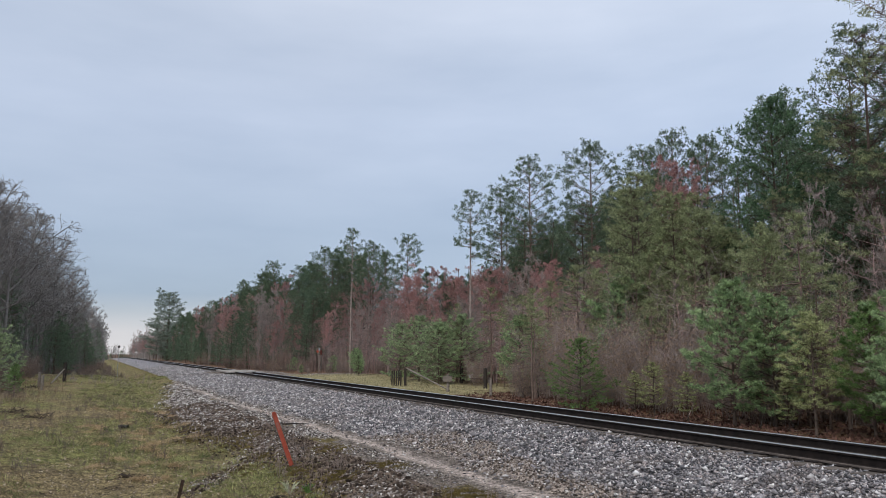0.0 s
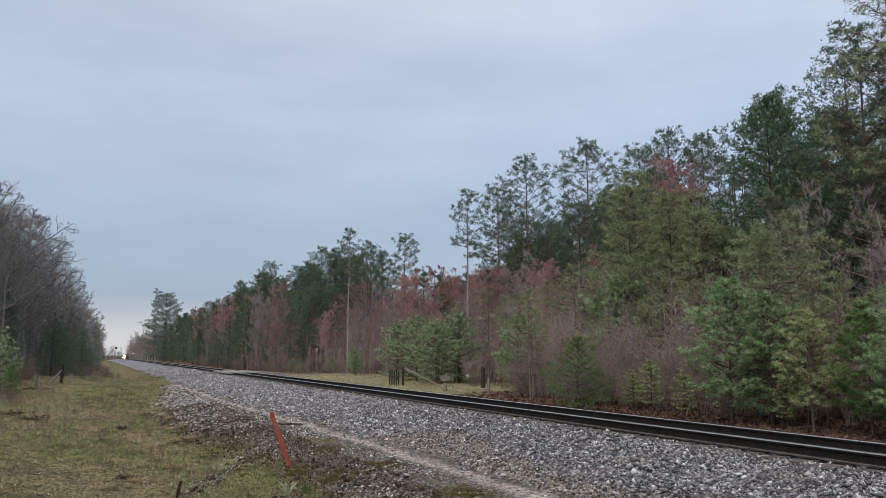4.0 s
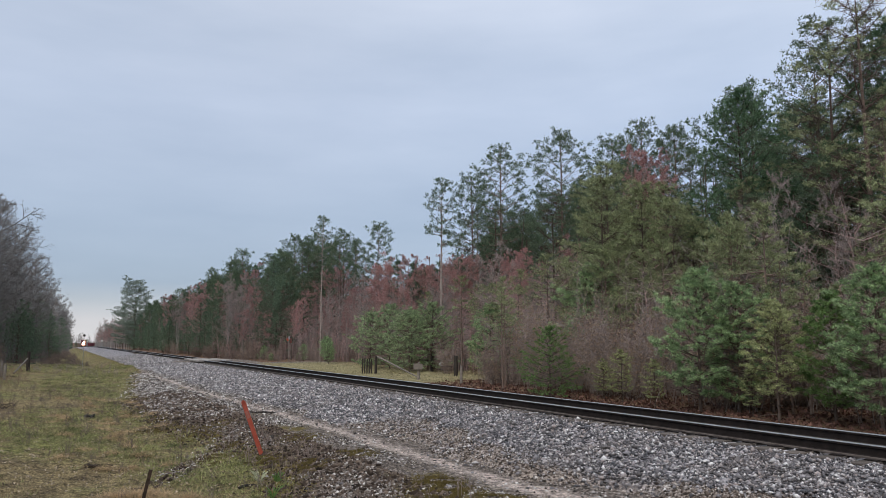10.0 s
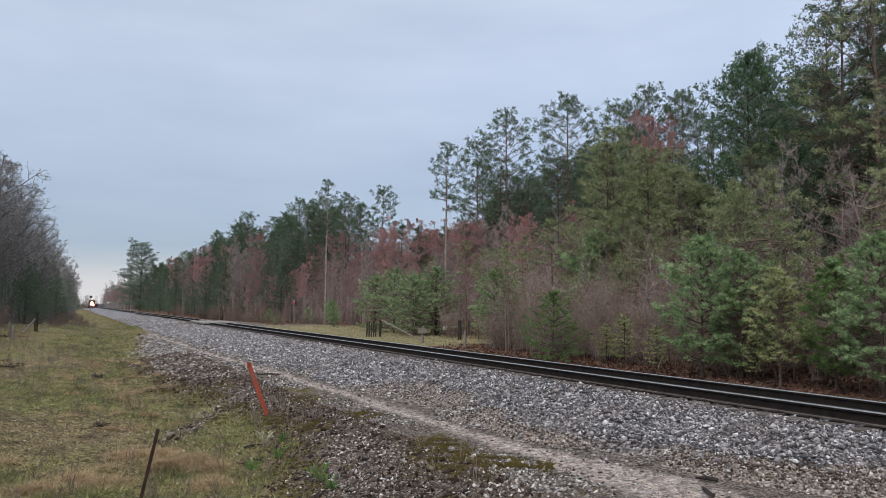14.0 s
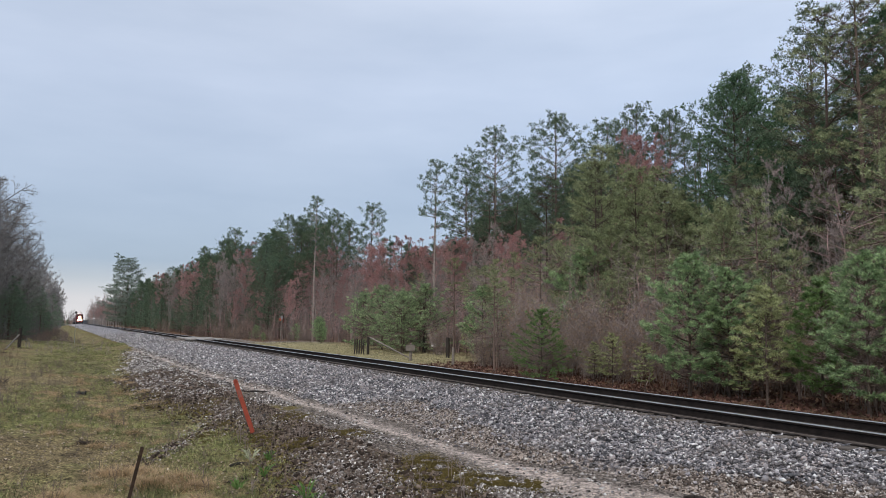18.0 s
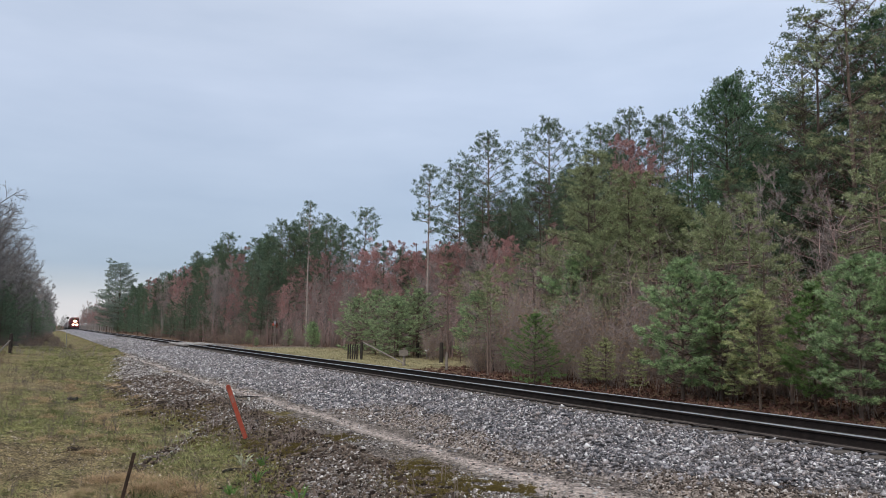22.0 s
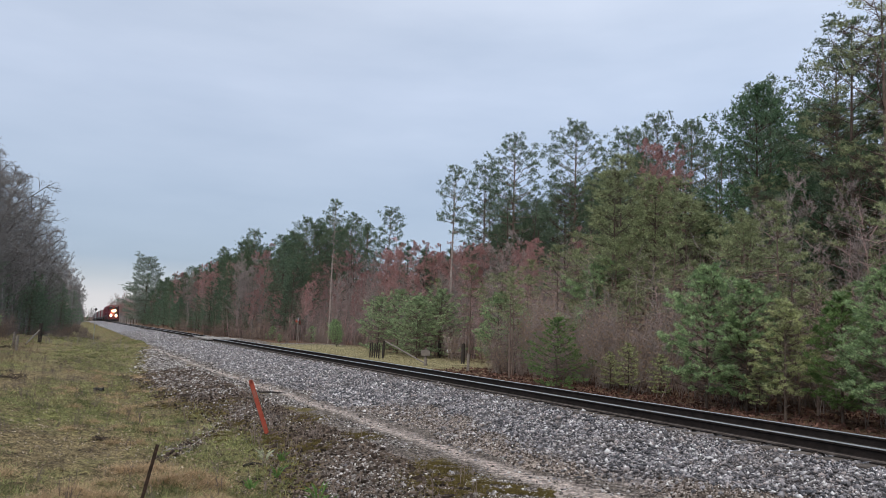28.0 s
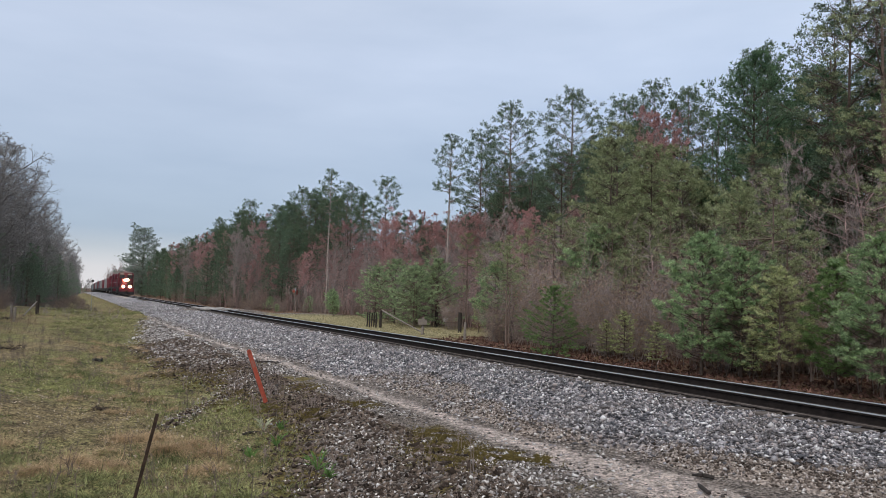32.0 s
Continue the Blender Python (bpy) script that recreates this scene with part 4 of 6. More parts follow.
# tall pines that make the skyline: x, y, height
for i, (x, y, h) in enumerate(((24.6, 48.5, 14.2), (40.1, 71.6, 21.1), (38.8, 63.0, 21.9), (40.6, 55.8, 22.1), (43.8, 52.0, 21.0), (43.8, 48.0, 21.1),
                               (44.1, 45.0, 20.0), (41.1, 35.0, 20.1), (39.7, 28.8, 20.1), (23.2, 72.3, 14.8), (41.3, 102.0, 20.0), (37.3, 105.6, 19.0),
                               (31.8, 113.6, 19.0), (28.5, 135.0, 19.0), (34.1, 136.8, 18.5), (28.1, 163.6, 18.0), (28.9, 216.1, 17.0), (46.0, 60.0, 19.0), (47.0, 54.0, 19.5), (48.0, 47.0, 19.5), (47.0, 40.0, 19.0), (45.0, 34.0, 18.5), (44.0, 27.0, 18.0), (42.0, 22.0, 18.5),
                               (38.0, 18.0, 18.5), (36.0, 41.0, 15.0), (38.0, 47.0, 15.0), (44.0, 77.0, 18.0), (43.0, 70.0, 17.4), (42.0, 64.5, 16.4), (44.0, 60.5, 17.4), (42.0, 54.0, 16.6))):
    grow("red%d" % (0 if i in (0, 9) else 1 + i % 3), x, y, h)
for k, x, y, h in (("dense", 29.2, 25.2, 14.8), ("white1", 33.0, 27.9, 15.6), ("gaunt1", 29.0, 20.2, 16.4), ("gaunt0", 28.0, 18.0, 17.2), ("gaunt0", 31.0, 22.4, 14.0), ("dense", 34.0, 19.0, 17.5), ("dense", 31.8, 19.2, 16.6), ("white2", 33.0, 17.0, 17.0), ("dense", 31.0, 15.4, 15.0), ("dense", 33.5, 24.6, 14.6), ("dense", 30.6, 12.4, 15.5), ("dense", 36.5, 30.0, 13.5), ("gaunt1", 30.0, 14.0, 15.0), ("gaunt0", 24.6, 15.2, 10.5), ("white1", 28.6, 21.5, 9.2), ("dense", 28.0, 16.0, 8.6), ("gaunt1", 27.4, 18.8, 9.6), ("layered", 18.5, 225.3, 20.6), ("olive0", 31.5, 36.2, 10.7),
                   ("olive0", 29.0, 30.2, 10.8), ("olive1", 30.6, 33.6, 11.0), ("olive1", 34.0, 40.0, 11.0), ("white0", 22.5, 148.3, 8.8), ("white1", 24.0, 128.0, 9.0),
                   ("olive0", 27.5, 33.4, 12.6), ("olive1", 26.5, 29.4, 10.4), ("olive0", 26.0, 26.7, 9.0), ("olive1", 25.2, 31.6, 7.6), ("dense", 27.2, 24.2, 7.4), ("gaunt1", 25.4, 21.4, 8.2), ("maple0", 31.0, 33.3, 13.4),
                   ("white2", 29.0, 112.0, 10.0), ("white0", 26.0, 108.0, 9.0), ("gaunt0", 27.0, 11.0, 13.0)):
    grow(k, x, y, h)
for k, x, y, h in (("young1", 20.6, 52.2, 4.4), ("young1", 21.2, 50.0, 4.9), ("young1", 20.8, 45.8, 4.3), ("young1", 23.0, 46.8, 5.0), ("young1", 22.0, 48.0, 4.4), ("young0", 20.5, 61.6, 2.0), ("young0", 23.0, 70.0, 2.6), ("young0", 21.8, 66.0, 2.4),
                   ("young1", -4.6, 46.5, 3.3), ("young1", -5.6, 49.0, 4.0), ("young3", -3.5, 43.0, 1.7), ("young0", 20.5, 34.7, 4.4), ("young0", 21.2, 33.9, 3.8), ("young4", 17.6, 25.1, 2.9), ("young0", 22.5, 28.7, 6.2), ("young0", 23.6, 29.6, 5.4),
                   ("young0", 17.6, 17.2, 4.7), ("young0", 18.3, 16.3, 4.2), ("young2", 17.4, 14.2, 3.4), ("young2", 18.9, 15.4, 2.9), ("young3", 18.2, 13.1, 3.6), ("young0", 17.5, 11.4, 4.2), ("young0", 18.4, 10.2, 4.8), ("young2", 22.0, 39.0, 2.0)):
    grow(k, x, y, h)
for i, (x, y, h) in enumerate(((35.4, 83.8, 12.9), (39.3, 70.8, 13.0), (32.6, 94.5, 12.0), (27.2, 120.0, 15.0), (26.0, 184.2, 15.0), (36.2, 38.9, 15.8), (41.1, 84.5, 13.0), (41.1, 61.5, 10.0),
                               (36.0, 66.0, 11.0), (37.5, 78.0, 12.0), (34.0, 90.0, 12.0), (38.0, 92.0, 12.5), (36.0, 58.0, 10.5), (37.0, 52.0, 10.0), (33.0, 99.0, 12.0), (29.0, 103.0, 11.0),
                               (25.5, 112.0, 11.0), (23.5, 125.0, 12.0), (24.0, 140.0, 12.0), (31.0, 47.0, 8.0), (33.0, 44.0, 9.0), (29.0, 40.0, 7.0))):
    grow("maple%d" % (i % 3), x, y, h)
# the tall bare trees on the near side
for i, (x, y, h) in enumerate(((-6.3, 66.0, 14.2), (-5.8, 78.8, 16.6), (-4.2, 89.9, 16.4), (-3.0, 110.0, 14.4), (-9.0, 74.0, 17.3), (-7.6, 86.0, 17.3), (-5.6, 98.0, 15.6), (-7.8, 62.0, 14.8), (-10.0, 66.0, 15.8))):
    grow("bare%d" % (i % 3), x, y, h)


# the canopy of the woods beyond the clearing: how steeply its top stands above the eye, by heading
CANOPY = ((3.2, 0.028), (5.4, 0.05), (6.9, 0.064), (8.4, 0.073), (9.8, 0.095), (11.9, 0.121), (14.0, 0.117), (15.6, 0.14), (17.8, 0.162), (19.4, 0.158), (22.0, 0.16), (23.9, 0.118))


def canopy_pine(x, y, share):
    d = math.hypot(x, y)
    slope = float(np.interp(math.degrees(math.atan2(x, y)), [q[0] for q in CANOPY], [q[1] for q in CANOPY]))
    h = (slope * d + EYE[2] - float(ground_z(x, y))) * share
    grow(any_of("red" if random.random() < 0.7 else "white", y, 3), x, y, min(h, 20.0))


def any_of(kind, y, near):
    return "%sfar%d" % (kind, random.randrange(2)) if y > 130 else "%s%d" % (kind, random.randrange(near))


for n in range(64):
    y = 96 + 190 * random.random() ** 1.4
    canopy_pine(float(shift_x(y)) + random.uniform(27, 47) - 0.03 * (y - 96), y, random.uniform(0.80, 0.97))


# lower trees that close the gaps under the tall crowns
for n in range(50):
    q = random.uniform(24.5, 43)
    a = math.radians(q)
    d = random.uniform(80, 96)
    top = float(np.interp(q, [24, 27, 28.5, 29.5, 31, 34, 38, 43], [0.10, 0.105, 0.12, 0.15, 0.17, 0.185, 0.20, 0.20])) * random.uniform(0.85, 1.0)
    key = random.choice(("red1", "red3", "white0", "white2", "maple0", "maple2", "maple1"))
    grow(key, d * math.sin(a), d * math.cos(a), d * (min(top, 0.125) if key[0] == "m" else top) + 2)
for k, q in enumerate((22.9, 23.5, 24.1, 24.7, 25.4, 26.1, 26.8, 27.6, 28.4)):
    d = random.uniform(78, 86)
    a = math.radians(q)
    grow(("maple0", "white1", "maple2", "white0", "maple0", "maple2", "white2", "maple0", "white1")[k], d * math.sin(a), d * math.cos(a), d * random.uniform(0.104, 0.118) + 2)
for x, y, h in ((22.5, 232.0, 14.0), (16.5, 236.0, 13.0), (20.0, 240.0, 16.0), (25.0, 228.0, 12.0)):
    grow("whitefar%d" % random.randrange(2), x, y, h)
for n in range(26):
    y = random.uniform(236, 420)
    grow("maplefar%d" % random.randrange(2), float(shift_x(y)) + random.uniform(14.5, 19), y, random.uniform(8, 11))


def right_edge(y):
    return float(np.interp(y, [-20, 30, 40, 52, 70, 84, 95, 105, 900], [22, 22, 25, 25.5, 24.2, 23.0, 19.8, 18.3, 18.3]) + shift_x(y))


def left_edge(y):
    return float(np.interp(y, [-20, 35, 50, 68, 90, 140, 220, 900], [-14, -8.5, -6.5, -5, -3.4, -1.0, 1.5, 3.8]) + shift_x(y))


# the woods behind the edges
y = -14.0
while y < 700:
    far = min(1.0, max(0.0, (y - 90) / 300))
    for row in range(4 if y < 260 else 3):
        depth = row * (4.5 + 2 * far) + random.uniform(0.3, 3.5)
        x, yy = right_edge(y) + depth, y + random.uniform(-1.5, 1.5)
        pick = random.random()
        if y < 44:
            k, h = ("olive%d" % random.randrange(2), random.uniform(7, 11)) if pick < (0.42 if 25 < y < 35 else 0.0) else ("gaunt%d" % random.randrange(2), random.uniform(8, 12)) if pick < (0.55 if 25 < y < 35 else 0.24 if y < 26 else 0.1) else \
                   ("maple1", random.uniform(6, 10)) if pick < 0.72 else ("maple1", random.uniform(5, 9)) if pick < 0.85 or row == 0 else (any_of("red", y, 4), random.uniform(11, 15))
        elif y < 100:
            k, h = (any_of("maple", y, 3), random.uniform(6, 8) + row * 1.4) if pick < 0.85 or row < 2 else (any_of("red", y, 4), random.uniform(12, 16))
        else:
            k, h = (any_of("maple", y, 3), random.uniform(8, 11)) if pick < 0.27 else (any_of("white", y, 3), random.uniform(6, 10)) if pick < 0.6 else \
                   (any_of("red", y, 4), random.uniform(10, 13))
        if k == "maple1" and 25 < y < 37 and row % 2:
            k, h = "olive%d" % (row // 2), h * 1.2
        elif k == "maple1" and y < 25 and (row or int(y) % 2):
            k, h = ("dense", "gaunt1", "dense", "white1")[row], h * (1.15 if row else 0.7)
        elif y > 330:
            h *= 1.3
        if y > 232 and not k.startswith("maple") and (row < 2 or int(y) % 3):
            k = "maplefar%d" % (row % 2)
        grow(k, x, yy, h)
    if y > 60:
        for row in range(3):
            x, yy = left_edge(y) - row * (4 + 2 * far) - random.uniform(0, 3), y + random.uniform(-1.5, 1.5)
            pick = random.random()
            k, h = (any_of("bare", y, 3), random.uniform(11, 14.5)) if pick < 0.5 else (any_of("white", y, 3), random.uniform(5, 10.5)) if pick < 0.95 else \
                   (any_of("maple", y, 3), random.uniform(9, 12))
            grow(k, x, yy, h)
    y += 3.4 + 6 * far
for n in range(190):
    y = random.uniform(2, 40) if n < 80 else random.uniform(40, 150)
    if y < 26 and n % 2:
        continue
    grow("bush%d" % random.randrange(3), right_edge(y) + random.uniform(-4.0, 6) if y < 32 else right_edge(y) + random.uniform(-1, 6), y, random.uniform(1.2, 3.2))
for n in range(80):
    y = random.uniform(45, 170)
    grow("bush%d" % random.randrange(3), left_edge(y) + random.uniform(-3, 2.0), y, random.uniform(1.0, 2.4))


for n in range(22):
    y = random.uniform(35, 60)
    grow("bush%d" % random.randrange(3), -0.075 * y + random.uniform(-3.0, -0.3), y, random.uniform(0.6, 1.3))
for x, y, h in ((20.5, 30.8, 4.8), (20.0, 28.7, 4.1), (20.0, 24.4, 3.5), (19.5, 22.7, 2.6), (19.0, 23.9, 2.5), (20.9, 29.6, 4.4), (20.6, 25.6, 3.8)):
    grow("scrub%d" % random.randrange(2), x, y, h)
for n in range(34):
    y = random.uniform(9, 46)
    grow("scrub%d" % random.randrange(2), right_edge(y) + random.uniform(-3.6, 3.0), y, random.uniform(2.4, 5.0))
for n in range(46):
    y = 98 + 170 * random.random() ** 1.3
    grow(any_of("white", y, 3), right_edge(y) + random.uniform(-0.5, 4), y, random.uniform(3.0, 7.5))
for n in range(52):
    y = random.uniform(52, 165)
    grow(any_of("white", y, 3), left_edge(y) + random.uniform(-4, 0.5), y, random.uniform(3.0, 8.0))
for n in range(70):
    y = random.uniform(94, 230)
    grow("bush%d" % random.choice((0, 0, 1, 2)), float(shift_x(y)) + random.uniform(-0.5, 3.2), y, random.uniform(0.6, 1.3))


# evergreens that reach the ground beyond the crossing, with bare maples between them
for n in range(40):
    y = 86 + 75 * random.random() ** 1.4
    x = right_edge(y) + random.uniform(0.3, 5.0)
    q = math.degrees(math.atan2(x, y))
    bare_spot = 6.0 < q < 9.2 or 10.6 < q < 12.8
    grow("maple%d" % random.randrange(3) if bare_spot else random.choice(("white0", "white1", "white2", "red2")), x, y, random.uniform(8.5, 11.5) if bare_spot else random.uniform(7.0, 11.0))
for n in range(34):
    y = random.uniform(68, 98)
    x = random.uniform(19.5, 23.5) - 0.07 * (y - 68)
    if abs(math.degrees(math.atan2(x, y)) - 15.45) > 0.7:
        grow(random.choice(("bush0", "bush1", "bush2", "young0", "scrub0")), x, y, random.uniform(0.8, 1.9))
# slender dead and dying stems along the shaded edge
for i in range(2):
    pine_kind("pole%d" % i, "slender_pine", "slender half-dead pine stem with bare twigs", "slender pines", 7.0, M_NEEDLE_OLIVE, M_REDBARK,
              seed=210 + i, clear=0.66, spread=1.1, whorls=5, arms=4, shoots=5, clump=8, blades=9, size=0.11, width=0.016, profile=OPEN, start=0.4, loose=0.06, dead=26)
for x, y, h in ((18.2, 21.5, 2.0), (18.0, 19.6, 1.7), (18.6, 23.0, 1.6), (17.8, 15.4, 1.5)):
    grow("young2", x, y, h)
for n in range(5):
    grow("pole%d" % (n % 2), random.uniform(17.2, 19.4), random.uniform(12, 31), random.uniform(3.0, 5.5))
for n in range(62):
    y = 8 + 44 * random.random() ** 1.3
    grow("pole%d" % (n % 2), right_edge(y) + random.uniform(-2.8, 4.0), y, random.uniform(3.5, 7.0))


def far_woods():
    """The depth of the woods, too far in to tell one stem from another."""
    wood, leaf = Wood(5), Wood(6)
    rng = wood.rng
    n = 2600
    y = -25 + 765 * rng.uniform(0, 1, n) ** 1.9
    side = rng.uniform(0, 1, n) < 0.74
    ed = np.array([right_edge(v) for v in y])
    el = np.array([left_edge(v) for v in y])
    x = np.where(side, ed + 12 + rng.uniform(0, 18, n), el - 11 - rng.uniform(0, 14, n))
    h = rng.uniform(7, 12, n) * np.where((y < 62) & side, 1.25, 1.0)
    z = ground_z(x, y)
    a = np.column_stack([x, y, z])
    wood.twigs(a, a + np.column_stack([rng.normal(size=n) * 0.4, rng.normal(size=n) * 0.4, h]), 0.11, 0.03, 4)
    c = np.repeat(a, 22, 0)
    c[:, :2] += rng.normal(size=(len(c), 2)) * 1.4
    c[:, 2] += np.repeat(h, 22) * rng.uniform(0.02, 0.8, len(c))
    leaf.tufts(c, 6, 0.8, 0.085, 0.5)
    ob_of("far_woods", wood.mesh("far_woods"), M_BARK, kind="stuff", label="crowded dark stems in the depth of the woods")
    ob_of("far_boughs", leaf.mesh("far_boughs"), M_DEEPSHADE, kind="stuff", label="tangle of boughs deep in the woods, coloured dark for the shade there")


far_woods()


def saplings():
    """Slender stems too many to count, between the trees of the forest edge."""
    for name, seed, n, m, label, side in (("saplings", 7, 2600, M_REDTWIG, "dense slender reddish-brown saplings", 1), ("brown_saplings", 9, 2400, M_BROWNTWIG, "dense slender grey-brown saplings", 1), ("grey_saplings", 8, 2000, M_DARKTWIG, "dense slender grey saplings", -1)):
        wood = Wood(seed)
        rng = wood.rng
        y = 2 + 125 * rng.uniform(0, 1, n) ** 1.1 if side > 0 else 55 + 330 * rng.uniform(0, 1, n) ** 1.7
        e = np.array([right_edge(v) if side > 0 else left_edge(v) for v in y])
        x = e + side * (rng.uniform(-1.0, 11, n))
        if side > 0:
            k = rng.uniform(0, 1, n) < np.interp(y, [40, 60, 95, 105], [1.0, 0.55, 0.45, 0.12])
            x, y = x[k], y[k]
            n = len(x)
        h = rng.uniform(2.0, 6.5, n)
        a = np.column_stack([x, y, ground_z(x, y) - 0.05])
        tip = a + np.column_stack([rng.normal(size=(n, 2)) * 0.35, h])
        wood.hairs(a, tip, 0.045)
        for k in range(15):
            f = rng.uniform(0.15, 0.95, (n, 1))
            b = a + (tip - a) * f
            d = rng.normal(size=(n, 3)) * [0.75, 0.75, 0.35] + [0, 0, 0.6]
            wood.hairs(b, b + d * (0.16 * h[:, None]), 0.026)
        ob_of(name, wood.mesh(name), m, kind="stuff", label=label)


saplings()


# ---- verge, fences, signs ----
def ground_at(x, y):
    return float(ground_z(x, y))


def marker_stake():
    """A flat orange line marker, leaning."""
    x, y = 3.9, 15.85
    ob = thing("marker_stake", "leaning orange plastic line marker in the gravel slope", "marker", (x, y, ground_at(x, y) - 0.12))
    tilt = pose(0, 0, 0, 2, -22.5, 12)
    bm = bmesh.new()
    for sx in (-0.039, 0.039):
        block((0.014, 0.02, 1.30), (sx, -0.008, 0.65), 0.004, bm=bm)
    block((0.086, 0.006, 1.30), (0, 0.0, 0.65), bm=bm)
    bmesh.ops.create_cone(bm, cap_ends=True, segments=12, radius1=0.043, radius2=0.043, depth=0.006, matrix=pose(0, 0, 1.295, 90, 0, 0))
    bm.transform(tilt)
    part("blade", bm, M_STAKE, ob)
    bm = block((0.07, 0.004, 0.16), (0, -0.0055, 1.02))
    bm.transform(tilt)
    part("decal", bm, mat("faded_decal", (0.42, 0.14, 0.10), (0.5, 0.22, 0.17), 20.0), ob, "faded warning decal")


def steel_post(x, y, h, lean, turn):
    ob = thing("steel_fence_post", "rusty studded steel fence post standing in the grass", "post", (x, y, ground_at(x, y) - 0.15))
    m = pose(0, 0, 0, 0, lean, turn)
    bm = block((0.035, 0.006, h), (0, 0, h / 2))
    block((0.006, 0.035, h), (0, 0.017, h / 2), bm=bm)
    bm.transform(m)
    part("shaft", bm, M_RUST, ob)
    for k in range(int(h / 0.06)):
        bm = block((0.012, 0.016, 0.02), (0, -0.008, 0.08 + k * 0.06))
        bm.transform(m)
        part("stud", bm, M_RUST, ob)


def wood_post(x, y, h, r, material, label, lean=(0, 0), name="fence_post", cap=None):
    ob = thing(name, label, "post", (x, y, ground_at(x, y) - 0.2), random.uniform(0, 90), group="fence posts")
    bm = rod((0, 0, 0), (lean[0], lean[1], h + 0.2), r, r * 0.9, 12)
    for v in bm.verts:
        v.co.x += random.uniform(-0.06, 0.06) * r
        if v.co.z > h:
            v.co.z += random.uniform(-0.03, 0.03)
    part("shaft", bm, material, ob)
    for k in range(3):
        zz = 0.2 + h * (0.35 + 0.25 * k)
        part("staple", block((0.02, 0.05, 0.015), (r, 0, zz), 0.003), M_RUST, ob)
    if cap:
        part("cap", rod((lean[0], lean[1], h + 0.19), (lean[0], lean[1], h + 0.215), r * 0.75, n=10), cap, ob)
    return ob


def wire(p, q, name="fence_wire"):
    """A sagging fence wire from post to post."""
    p, q = Vector(p), Vector(q)
    ob = thing(name, "thin rusty fence wire strung between posts", "wire", p, group="fence wires")
    bm = bmesh.new()
    for k in range(4):
        a, b = [(q - p) * u - Vector((0, 0, 0.10 * 4 * u * (1 - u))) for u in (k / 4, (k + 1) / 4)]
        rod(a, b, 0.005, n=4, bm=bm)
    part("strand", bm, M_RUST, ob)


